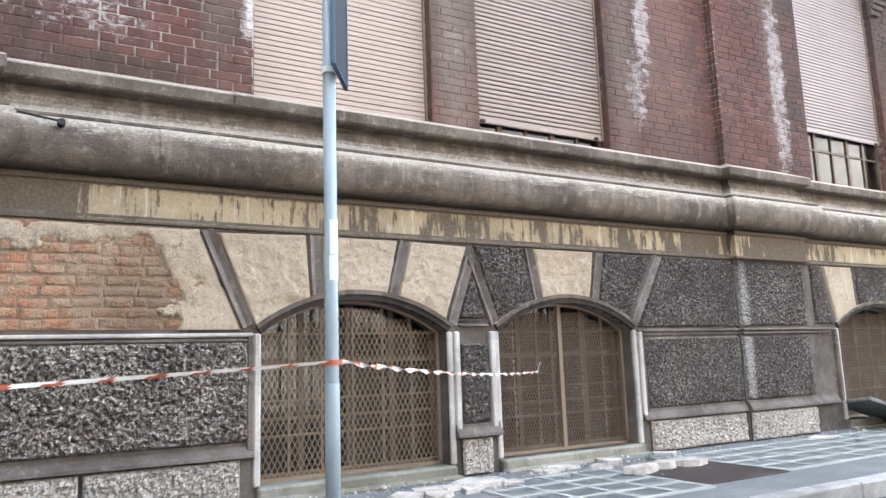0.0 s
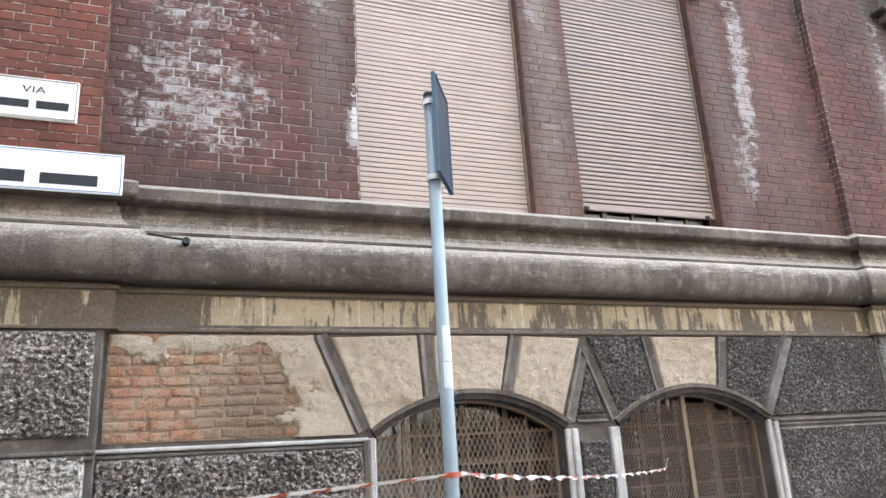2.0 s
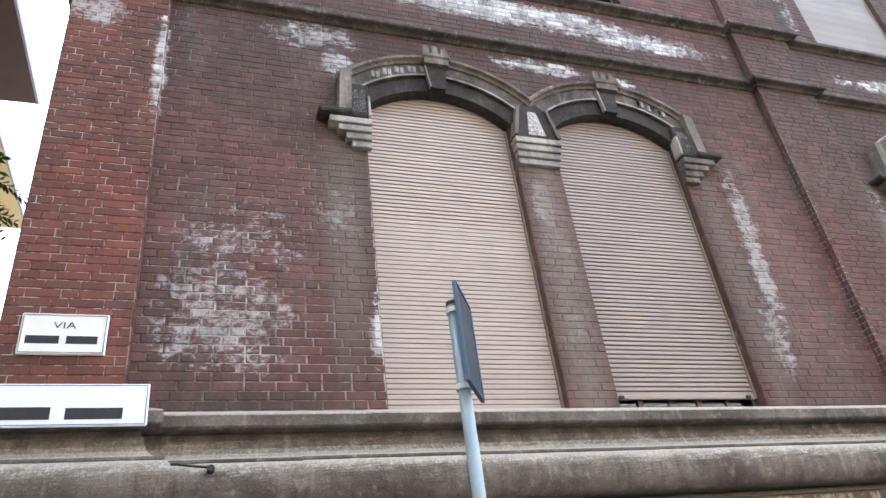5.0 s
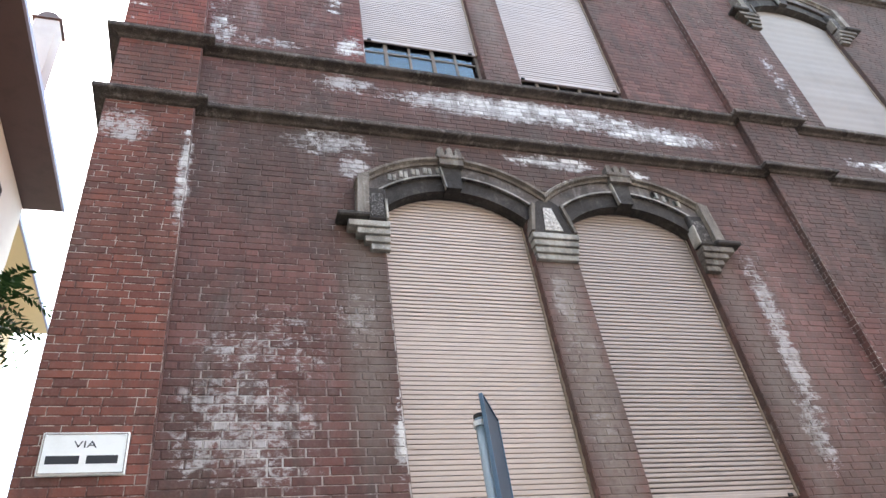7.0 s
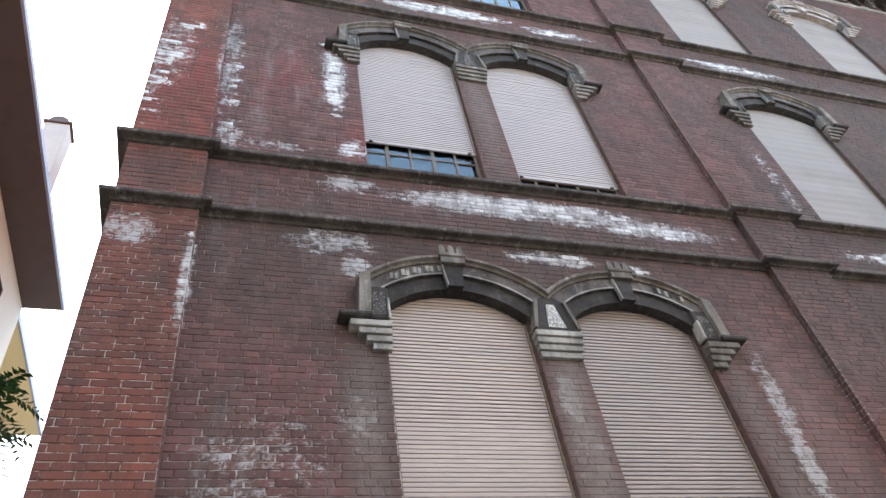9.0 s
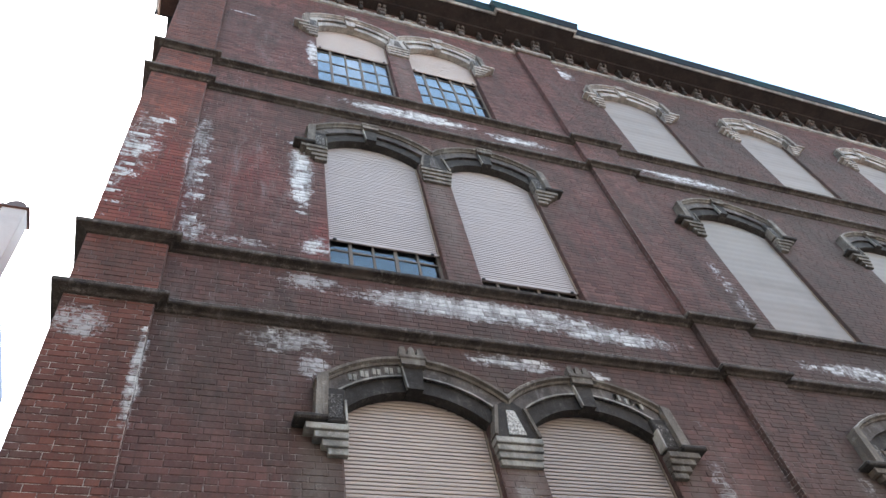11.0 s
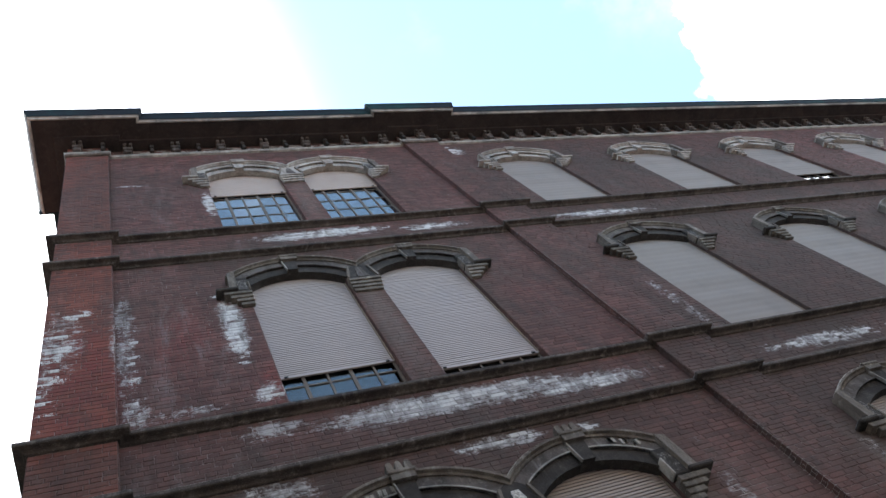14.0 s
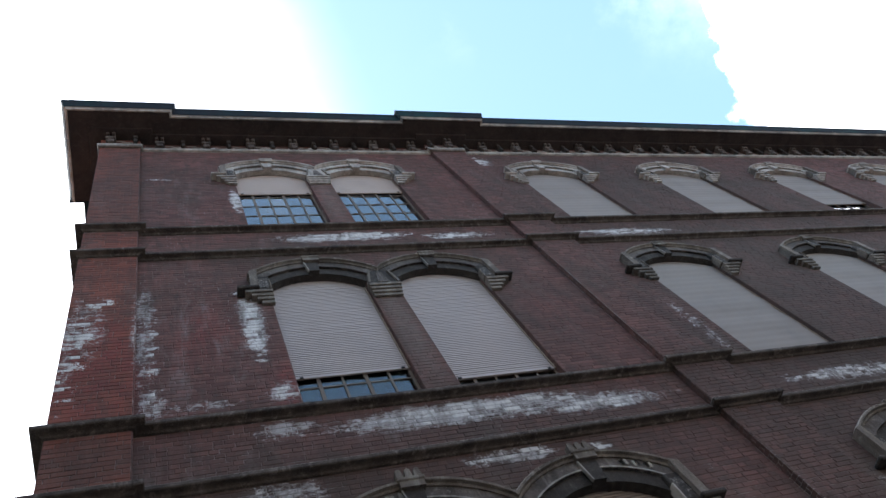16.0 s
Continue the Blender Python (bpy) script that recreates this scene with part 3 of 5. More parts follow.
    def sweep(self, plan, profile):
        """A moulding: profile points (out, z) carried along a line of (x, y) with mitred corners; out is to the right of the way."""
        plan = [Vector(p) for p in plan]
        n, k, vs = len(plan), len(profile), []
        for i, p in enumerate(plan):
            d0 = (p - plan[i - 1]).normalized() if i else None
            d1 = (plan[i + 1] - p).normalized() if i < n - 1 else None
            d0, d1 = d0 or d1, d1 or d0
            n0, n1 = Vector((d0.y, -d0.x)), Vector((d1.y, -d1.x))
            m = (n0 + n1) / max(0.3, 1 + n0.dot(n1))
            vs += [(p.x + m.x * o, p.y + m.y * o, z) for o, z in profile]
        fs = [(i * k + j, (i + 1) * k + j, (i + 1) * k + j + 1, i * k + j + 1) for i in range(n - 1) for j in range(k - 1)]
        return self.add(vs, fs)

    def mesh(self, name, materials, smooth=False):
        me = bpy.data.meshes.new(name)
        me.from_pydata(self.v, [], self.f)
        for m in materials if isinstance(materials, (list, tuple)) else [materials]:
            me.materials.append(m)
        if any(self.mi):
            me.polygons.foreach_set("material_index", self.mi)
        if smooth:
            me.shade_smooth()
        me.update()
        return me


def part(name, geo, mat, parent=None, label="", smooth=False):
    ob = new(name, geo.mesh(name, mat, smooth))
    ob.parent = parent
    return tagged(ob, label)


def thing(name, label, category, group="", kind="", at=(0, 0, 0)):
    ob = new(name)
    ob.location = at
    return tagged(ob, label, category, group, kind)


def arch_line(xa, xb, spring, rise, n=14, grow=0.0):
    """Points of a segmental arch from xa to xb; grow: wider by so much on every side."""
    half = (xb - xa) / 2
    r = (half * half + rise * rise) / (2 * rise)
    cx, cz = (xa + xb) / 2, spring + rise - r
    a = math.asin(min(1, half / r))
    return [(cx + (r + grow) * math.sin(-a + 2 * a * i / n), cz + (r + grow) * math.cos(-a + 2 * a * i / n)) for i in range(n + 1)]


def arch_height(x, o):
    xa, xb, zb, spring, rise = o
    half = (xb - xa) / 2
    r = (half * half + rise * rise) / (2 * rise)
    return spring + rise - r + math.sqrt(max(0, r * r - (x - (xa + xb) / 2) ** 2))


def pierced_wall(x0, x1, z0, z1, y0, y1, openings):
    """A wall with thickness and arched openings (xa, xb, bottom, spring, rise) that go through it."""
    g = Geo()
    at = x0
    for o in sorted(openings):
        xa, xb, zb, spring, rise = o
        g.box(at, xa, y0, y1, z0, z1)
        if zb > z0:
            g.box(xa, xb, y0, y1, z0, zb)
        low = arch_line(xa, xb, spring, rise)
        g.strip(low, [(x, z1) for x, _ in low], y0, y1)
        at = xb
    g.box(at, x1, y0, y1, z0, z1)
    return g


# ================= plan of the front =================
OUT = 0.12
PAIR = [(0.0, 1.87), (2.44, 4.31)]
SINGLES = [(8.25 + 4.75 * i, 10.35 + 4.75 * i) for i in range(7)]
STOREYS = [(3.66, 7.37, 0.39, 3.60, 8.62), (10.09, 13.83, 0.42, 8.9, 15.0), (16.62, 20.18, 0.45, 15.3, 22.2)]   # sill, spring, rise, foot, head
OPENINGS = [[(a, b, s[0], s[1], s[2]) for a, b in PAIR + SINGLES] for s in STOREYS]
BASEMENT = [(0.05, 1.88, 0.24, 1.50, 0.30), (2.48, 4.32, 0.24, 1.50, 0.30)] + [(a - 0.02, b + 0.02, 0.24, 1.50, 0.30) for a, b in SINGLES]
FOOT_A = -2.12                                   # the corner pilaster is wider below the sill course
FOOT_LINE = [(LEFT - 0.03, 14.0), (LEFT - 0.03, -OUT), (FOOT_A, -OUT), (FOOT_A, 0), (PIL_B[0], 0), (PIL_B[0], -OUT), (7.46, -OUT), (7.46, 0), (RIGHT, 0)]
FRONT_LINE = [(LEFT, 14.0), (LEFT, -OUT), (PIL_A[1], -OUT), (PIL_A[1], 0), (PIL_B[0], 0), (PIL_B[0], -OUT), (PIL_B[1], -OUT), (PIL_B[1], 0), (RIGHT, 0)]

# ================= ground =================
g = Geo().box(-900, 900, -900, 900, -0.6, -0.02)
tagged(part("road", g, ASPHALT), "grey asphalt street in the shade of the building", "road", kind="structure")
g = Geo().box(LEFT - 0.9, 60, -2.45, 0.3, -0.05, 0.12)
tagged(part("pavement", g, PAVING), "blue-grey pavement strewn with plaster crumbs", "pavement", kind="structure")
kerb = thing("kerb", "pale granite kerb along the pavement edge", "kerb", kind="structure")
kerb_mesh = Geo().box(0, 1.19, -2.62, -2.45, -0.05, 0.125, 0.015).mesh("kerb_stone", KERB)
for i in range(22):
    ob = new("kerb_stone", kerb_mesh)
    ob.location, ob.parent = (LEFT - 0.9 + 1.2 * i, 0, random.uniform(-0.004, 0.004)), kerb


def light_grid(x0, y0, nx, ny, sx, sy, gone=()):
    """A pavement light: pale cement bars with glass panes."""
    t = thing("pavement_light", "pale cement grid with dirty square glass panes in the pavement", "pavement light", "pavement lights")
    bar, z = 0.05, 0.12
    for i in range(nx + 1):
        part("bar", Geo().box(x0 + i * sx - bar / 2, x0 + i * sx + bar / 2, y0 - bar / 2, y0 + ny * sy + bar / 2, z - 0.01, z + 0.014, 0.004), GRATE, t)
    for j in range(ny + 1):
        for i in range(nx):
            part("bar", Geo().box(x0 + i * sx + bar / 2, x0 + (i + 1) * sx - bar / 2, y0 + j * sy - bar / 2, y0 + j * sy + bar / 2, z - 0.01, z + 0.013), GRATE, t)
    pane = Geo().box(0, sx - bar, 0, sy - bar, z - 0.01, z + 0.004).mesh("pane", GRATE_PANE)
    for i in range(nx):
        for j in range(ny):
            if (i, j) not in gone:
                ob = new("pane", pane)
                ob.location, ob.parent = (x0 + i * sx + bar / 2, y0 + j * sy + bar / 2, 0), t
    return t


light_grid(4.42, -1.86, 8, 4, 0.44, 0.33)
light_grid(1.72, -2.0, 4, 4, 0.38, 0.33)
tagged(part("ground_sheet", Geo().box(3.28, 4.36, -1.92, -0.95, 0.121, 0.132, 0.003), BOARD), "dark brown sheet covering a hole in the pavement", "cover sheet")

# ================= the building: walls =================
wall_front = tagged(part("wall_front", Geo(), MORTAR), "sooty brown brick front of an old factory", "wall", kind="structure")
g = Geo()
for (sill, spring, rise, foot, head), ops in zip(STOREYS, OPENINGS):
    w = pierced_wall(LEFT + 0.002, RIGHT, foot, head + 0.3 if head < 22 else 23.2, 0.0, 0.34, [o for o in ops if o[1] < RIGHT])
    g.add(w.v, w.f)
for a, b in (PIL_A, PIL_B):
    g.box(a, b, -OUT, 0.002, 3.6, 23.1)
wall_front.data = g.mesh("wall_front", MORTAR)
g = Geo().box(LEFT, LEFT + 0.34, 0.34, 14, 0, 23.2).box(RIGHT - 0.3, RIGHT, 0.34, 14, 0, 23.2).box(LEFT, RIGHT, 13.7, 14, 0, 23.2)
tagged(part("wall_side", g, BRICK_RED), "brick side and back walls of the factory", "wall", kind="structure")
g = Geo()
for z in (3.3, 9.2, 16.0, 22.9):
    g.box(LEFT + 0.34, RIGHT - 0.3, 0.36, 13.7, z, z + 0.15)
g.box(LEFT + 0.34, RIGHT - 0.3, 4.2, 4.4, 0.1, 22.9)
tagged(part("inner_walls", g, INTERIOR), "dim plastered floors and inner wall", "wall", kind="structure")
g = Geo().box(LEFT - 0.6, RIGHT, -0.6, 14, 23.36, 23.40)
tagged(part("roof", g, GUTTER), "dark flat roof edge", "roof", kind="structure")

# ----- ground storey, grey render behind the rusticated stones -----
YG = -0.10
wall_ground = part("wall_ground", pierced_wall(LEFT, RIGHT, 0.0, 2.45, YG, 0.34, [o for o in BASEMENT if o[1] < RIGHT]), RENDER)
tagged(wall_ground, "weathered grey rusticated ground storey", "wall", kind="structure")
part("corner_block", Geo().box(LEFT - 0.05, FOOT_A + 0.03, YG - 0.11, YG + 0.02, 0.0, 2.45, 0.01), RENDER, wall_ground)
part("corner_block", Geo().box(6.12, 7.48, YG - 0.06, YG + 0.02, 0.0, 2.45, 0.01), RENDER, wall_ground)


def stone(tl, tr, bl, br, y, mat, amp=0.022, arch=None, cell=0.0145, depth=0.034, seed=0.0, soft=0.022):
    """A rock-faced stone: a four-cornered field of (x, z) corners, its face rough and its edges rounded back."""
    w = max(abs(tr[0] - tl[0]), abs(br[0] - bl[0]))
    h = max(abs(tl[1] - bl[1]), abs(tr[1] - br[1]))
    nx, nz = max(4, int(w / cell)), max(4, int(h / cell))
    vs, fs = [], []
    for j in range(nz + 1):
        for i in range(nx + 1):
            u, v = i / nx, j / nz
            bx, bz = bl[0] + (br[0] - bl[0]) * u, bl[1] + (br[1] - bl[1]) * u
            if arch:
                bz = max(bz, arch_height(bx, arch) + 0.075)
            tx, tz = tl[0] + (tr[0] - tl[0]) * u, tl[1] + (tr[1] - tl[1]) * u
            x, z = bx + (tx - bx) * v, bz + (tz - bz) * v
            e = min(u * w, (1 - u) * w, v * h, (1 - v) * h)
            lift = min(1.0, e / soft)
            lift = lift * (2 - lift)
            if mat is STUCCO:
                r = noise.fractal((x * 9 + seed, 3.1 + seed, z * 9), 0.7, 2.1, 4)
            else:
                r = 1.5 * noise.noise((x * 30 + seed, seed, z * 33)) + 0.8 * noise.noise((x * 58, seed, z * 58)) + 0.5 * noise.noise((x * 8, seed, z * 8))
            vs.append((x, y + depth * (1 - lift) - amp * (r * 0.9 + 0.3) * lift, z))
    for j in range(nz):
        for i in range(nx):
            a = j * (nx + 1) + i
            fs.append((a, a + 1, a + nx + 2, a + nx + 1))
    return part("stone", Geo().add(vs, fs), mat, wall_ground, smooth=mat is STUCCO)


YS = YG - 0.035
TOP = 2.375


def rect_stone(x0, x1, z0, z1, y, mat, amp=0.02, **k):
    return stone((x0, z1), (x1, z1), (x0, z0), (x1, z0), y, mat, amp, **k)


# left bay
rect_stone(-2.09, -0.06, 0.615, 1.43, YS - 0.012, ROUGH, 0.040)
rect_stone(-2.04, -1.30, 0.13, 0.47, YS - 0.02, ROUGH_PALE, 0.022)
rect_stone(-1.27, -0.12, 0.13, 0.47, YS - 0.02, ROUGH_PALE, 0.022, seed=4)
# corner pilaster blocks
rect_stone(LEFT - 0.01, FOOT_A - 0.02, 1.60, 2.37, YS - 0.12, ROUGH, 0.032, seed=9)
rect_stone(LEFT - 0.01, FOOT_A - 0.03, 0.62, 1.47, YS - 0.12, ROUGH_PALE, 0.032, seed=5)
rect_stone(LEFT - 0.01, FOOT_A - 0.03, 0.13, 0.50, YS - 0.13, ROUGH_PALE, 0.03, seed=6)
# pier between the basement windows
rect_stone(2.02, 2.33, 0.615, 1.38, YS - 0.02, ROUGH_DARK, 0.016, seed=2)
rect_stone(2.0, 2.34, 0.13, 0.47, YS - 0.03, ROUGH_PALE, 0.016, seed=3)
stone((2.17, 2.06), (2.19, 2.06), (2.03, 1.63), (2.33, 1.63), YS - 0.0, ROUGH_DARK, 0.012, seed=7)
# right bay and second pilaster
rect_stone(4.49, 6.125, 0.61, 1.41, YS, ROUGH_DARK, 0.014, seed=11)
stone((4.90, TOP), (6.125, TOP), (4.42, 1.53), (6.125, 1.53), YS, ROUGH_DARK, 0.014, seed=12)
rect_stone(4.50, 6.10, 0.13, 0.47, YS - 0.02, ROUGH_PALE, 0.018, seed=13)
rect_stone(6.122, 7.47, 0.61, 1.41, YS - 0.06, ROUGH_DARK, 0.014, depth=0.09, seed=14)
rect_stone(6.122, 7.47, 1.53, TOP, YS - 0.06, ROUGH_DARK, 0.014, depth=0.09, seed=15)
rect_stone(6.14, 7.44, 0.13, 0.47, YS - 0.08, ROUGH_PALE, 0.018, seed=16)
# voussoirs over the first two windows
A, B = BASEMENT[0], BASEMENT[1]
stone((-0.33, TOP - 0.02), (0.46, TOP), (0.0, 1.55), (0.49, 1.7), YS, STUCCO, 0.015, A, soft=0.02)
stone((0.60, TOP), (1.37, TOP), (0.62, 1.7), (1.25, 1.7), YS, STUCCO, 0.015, A, soft=0.02, seed=3)
stone((1.50, TOP), (2.14, TOP - 0.02), (1.35, 1.7), (1.86, 1.56), YS, STUCCO, 0.015, A, soft=0.02, seed=5)
stone((2.22, TOP), (2.83, TOP), (2.50, 1.56), (2.95, 1.7), YS, ROUGH_DARK, 0.016, B, seed=1)
stone((2.97, TOP), (3.80, TOP), (3.05, 1.7), (3.72, 1.7), YS, STUCCO, 0.015, B, soft=0.02, seed=8)
stone((3.97, TOP), (4.70, TOP), (3.85, 1.7), (4.27, 1.56), YS, ROUGH_DARK, 0.016, B, seed=17)
for n, o in enumerate(BASEMENT[2:6]):
    xa, xb = o[0], o[1]
    pale = STUCCO if n == 0 else ROUGH_DARK
    stone((xa - 0.48, TOP), (xa - 0.30, TOP), (xa - 0.48, 1.56), (xa - 0.10, 1.56), YS, ROUGH_DARK, 0.014, seed=20 + n)
    stone((xa - 0.20, TOP), (xa + 0.46, TOP), (xa, 1.55), (xa + 0.49, 1.7), YS, pale, 0.010, o, seed=21 + n, soft=0.02)
    stone((xa + 0.58, TOP), (xb - 0.58, TOP), (xa + 0.60, 1.7), (xb - 0.60, 1.7), YS, ROUGH_DARK, 0.014, o, seed=22 + n)
    stone((xb - 0.46, TOP), (xb + 0.2, TOP), (xb - 0.49, 1.7), (xb, 1.55), YS, ROUGH_DARK, 0.014, o, seed=23 + n)
    rect_stone(xb + 0.18, xb + 2.35, 0.62, 1.38, YS, ROUGH_DARK, 0.014, seed=24 + n, cell=0.03)
    stone((xb + 0.3, TOP), (xb + 2.1, TOP), (xb + 0.12, 1.56), (xb + 2.35, 1.56), YS, ROUGH_DARK, 0.014, seed=25 + n, cell=0.03)
# exposed bricks where the stucco of the left bay has fallen
part("mortar_field", Geo().box(-2.06, -0.5, YG - 0.010, YG + 0.01, 1.54, TOP), OLD_MORTAR, wall_ground)


def worn_stucco(x0, x1, z0, z1):
    """What is left of the stucco of the left bay, thinning out to nothing over the bricks."""
    nx, nz = 150, 62
    vs, fs = [], []
    for j in range(nz + 1):
        for i in range(nx + 1):
            z = z0 + (z1 - z0) * j / nz
            xr = x1 - 0.36 * (z - z0) / (z1 - z0)
            x = x0 + (xr - x0) * i / nx
            rough = noise.fractal((x * 6, 0.3, z * 6), 0.8, 2.0, 5)
            bare = max(abs(x + 1.52) / 0.86, abs(z - 1.78) / 0.42) + 0.28 * rough
            k = min(1.0, max(0.0, (bare - 0.92) / 0.16))
            edge = min(1.0, (xr - x) / 0.03, (z1 - z) / 0.02, (x - x0) / 0.02 + 0.2)
            vs.append((x, YG + 0.012 - 0.046 * k * max(0.2, edge) - 0.012 * rough * k, z))
    for j in range(nz):
        for i in range(nx):
            a = j * (nx + 1) + i
            fs.append((a, a + 1, a + nx + 2, a + nx + 1))
    part("stucco_field", Geo().add(vs, fs), STUCCO, wall_ground, "cream stucco fallen away in the middle", True)


worn_stucco(-2.06, -0.11, 1.535, TOP)
row, z = 0, 1.548
while z < 2.30:
    x = -2.05 - random.uniform(0, 0.12)
    while x < -0.66:
        L = random.choice((0.235, 0.215, 0.2, 0.12)) + random.uniform(-0.02, 0.015)
        hh = 0.071 + random.uniform(-0.006, 0.004)
        d = random.uniform(0.005, 0.015)
        jz = z + random.uniform(-0.005, 0.005)
        xa, xb = max(x, -2.055), x + L
        vs = []
        for k, (inset, dep) in enumerate(((0.0, -0.002), (0.004, d * 0.6), (0.016, d), (0.03, d + 0.002))):
            for i, (cx, cz) in enumerate(((0, 0), (0.5, 0), (1, 0), (1, 1), (0.5, 1), (0, 1))):
                wob = random.uniform(-0.007, 0.007)
                vs.append((xa + inset + (xb - xa - 2 * inset) * cx + wob, YG - 0.008 - dep, jz + inset * 0.8 + (hh - 1.6 * inset) * cz + wob))
        fs = [(k * 6 + i, k * 6 + (i + 1) % 6, k * 6 + 6 + (i + 1) % 6, k * 6 + 6 + i) for k in range(3) for i in range(6)] + [tuple(range(18, 24))]
        if xb - xa > 0.06:
            part("brick", Geo().add(vs, fs), OLD_BRICK, wall_ground)
        x += L + random.uniform(0.011, 0.018)
    z += 0.083
    row += 1


def trim(name, geo, mat, label, smooth=False):
    return tagged(part(name, geo, mat, smooth=smooth), label, "moulding", kind="structure")


# ribs along the joints of the voussoirs, mouldings round the stones
def rib(p, q, w=0.10, y=None, mat=RIB):
    (x0, z0), (x1, z1) = p, q
    d = Vector((x1 - x0, z1 - z0)).normalized()
    nx, nz = d.y * w / 2, -d.x * w / 2
    yy = (YS if y is None else y)
    vs = []
    for (x, z) in (p, q):
        vs += [(x - nx, YG - 0.001, z - nz), (x - nx * 0.85, yy - 0.012, z - nz * 0.85), (x, YG - 0.006, z), (x + nx * 0.85, yy - 0.012, z + nz * 0.85), (x + nx, YG - 0.001, z + nz)]
    fs = [(i, i + 1, i + 6, i + 5) for i in range(4)] + [(0, 4, 3, 2, 1), (5, 6, 7, 8, 9)]
    return part("rib", Geo().add(vs, fs), mat, wall_ground)


for p, q in (((-0.41, TOP), (-0.06, 1.56)), ((0.53, TOP), (0.555, 1.84)), ((1.435, TOP), (1.30, 1.85)), ((2.17, 2.24), (1.93, 1.57)), ((2.19, 2.24), (2.44, 1.57)),
             ((2.90, TOP), (3.0, 1.84)), ((3.885, TOP), (3.78, 1.84)), ((4.81, TOP), (4.34, 1.56))):
    rib(p, q, 0.115)
for p, q in (((2.02, 1.585), (2.35, 1.585)), ((4.42, 1.42), (6.1, 1.42)), ((4.44, 0.57), (4.44, 1.42))):
    rib(p, q, 0.07)
ledge = thing("plinth_ledge", "worn grey ledges of the ground storey", "moulding", kind="structure")
for x0, x1, dy in ((-2.10, -0.02, 0), (LEFT - 0.05, FOOT_A + 0.03, 0.11), (1.93, 2.44, 0.02), (4.38, 6.12, 0), (6.12, 7.48, 0.06), (7.48, 8.03, 0)):
    g = Geo().add([(x0, YG - dy, 0.47), (x1, YG - dy, 0.47), (x0, YS - dy - 0.045, 0.49), (x1, YS - dy - 0.045, 0.49), (x0, YS - dy - 0.04, 0.515), (x1, YS - dy - 0.04, 0.515), (x0, YG - dy - 0.03, 0.575), (x1, YG - dy - 0.03, 0.575), (x0, YG - dy - 0.02, 0.61), (x1, YG - dy - 0.02, 0.61)],
          [(0, 2, 3, 1), (2, 4, 5, 3), (4, 6, 7, 5), (6, 8, 9, 7), (0, 8, 6, 4, 2), (1, 3, 5, 7, 9)])
    part("ledge", g, RENDER, ledge)
    if x0 != 1.93:
        part("bead", Geo().box(x0, x1, YS - dy - 0.010, YG - dy + 0.01, 1.43, 1.46, 0.008), RENDER, ledge)
        part("bead", Geo().box(x0, x1, YS - dy - 0.022, YG - dy + 0.01, 1.472, 1.505, 0.01), WHITE_JAMB if x0 == -2.10 else RENDER, ledge)

# ----- mouldings that run along the whole front -----
TORUS = [(0.07, 2.365), (0.07, 2.385), (0.13, 2.39), (0.13, 2.418), (0.095, 2.425), (0.095, 2.695), (0.115, 2.705), (0.115, 2.735), (0.05, 2.74), (0.05, 2.768), (0.155, 2.776)]
tor = [(0.155, 2.775)] + [(0.205 + 0.125 * math.cos(a), 2.97 + 0.195 * math.sin(a)) for a in [radians(-88 + 160 * i / 20) for i in range(21)]]
tor += [(0.252, 3.162), (0.252, 3.182), (0.215, 3.190), (0.175, 3.205), (0.14, 3.23), (0.112, 3.265), (0.092, 3.31), (0.08, 3.36), (0.075, 3.385), (0.06, 3.39), (0.06, 3.44)]
SLABP = [(0.06, 3.445), (0.20, 3.45), (0.215, 3.465), (0.215, 3.555), (0.205, 3.57), (0.0, 3.665), (-0.30, 3.675)]
trim("frieze", Geo().sweep(FOOT_LINE, TORUS), FRIEZE, "stained ochre limewashed frieze with dark drip runs")
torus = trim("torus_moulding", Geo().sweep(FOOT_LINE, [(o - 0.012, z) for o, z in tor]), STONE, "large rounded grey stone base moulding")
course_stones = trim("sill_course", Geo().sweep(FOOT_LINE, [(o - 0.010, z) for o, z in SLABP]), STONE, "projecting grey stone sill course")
rng = random.Random(3)


def moulding_stones(x0, x1, y, profile, parent, name, length, ends):
    """One straight run of a moulding, laid in stones with open joints; the run's ends are mitred where it turns."""
    cuts = [x0]
    while cuts[-1] < x1 - length * 1.5:
        cuts.append(cuts[-1] + length * rng.uniform(0.85, 1.15))
    cuts.append(x1)
    for i, (a, b) in enumerate(zip(cuts, cuts[1:])):
        k, dy, dz = len(profile), rng.uniform(-0.004, 0.004), rng.uniform(-0.003, 0.003)
        n = max(2, int((b - a) / 0.12))
        vs = []
        for j in range(n + 1):
            u = j / n
            for o, z in profile:
                lo = a - (o * ends[0] if i == 0 else -0.004)
                hi = b + (o * ends[1] if i == len(cuts) - 2 else -0.004)
                x = lo + (hi - lo) * u
                w = 0.006 * noise.noise((x * 3.1, y * 7, z * 9)) + 0.003 * noise.noise((x * 17, 1.0, z * 23))
                vs.append((x, y - o + dy + w, z + dz))
        fs = [(j * k + m, (j + 1) * k + m, (j + 1) * k + m + 1, j * k + m + 1) for j in range(n) for m in range(k - 1)]
        part(name, Geo().add(vs, fs), STONE, parent)


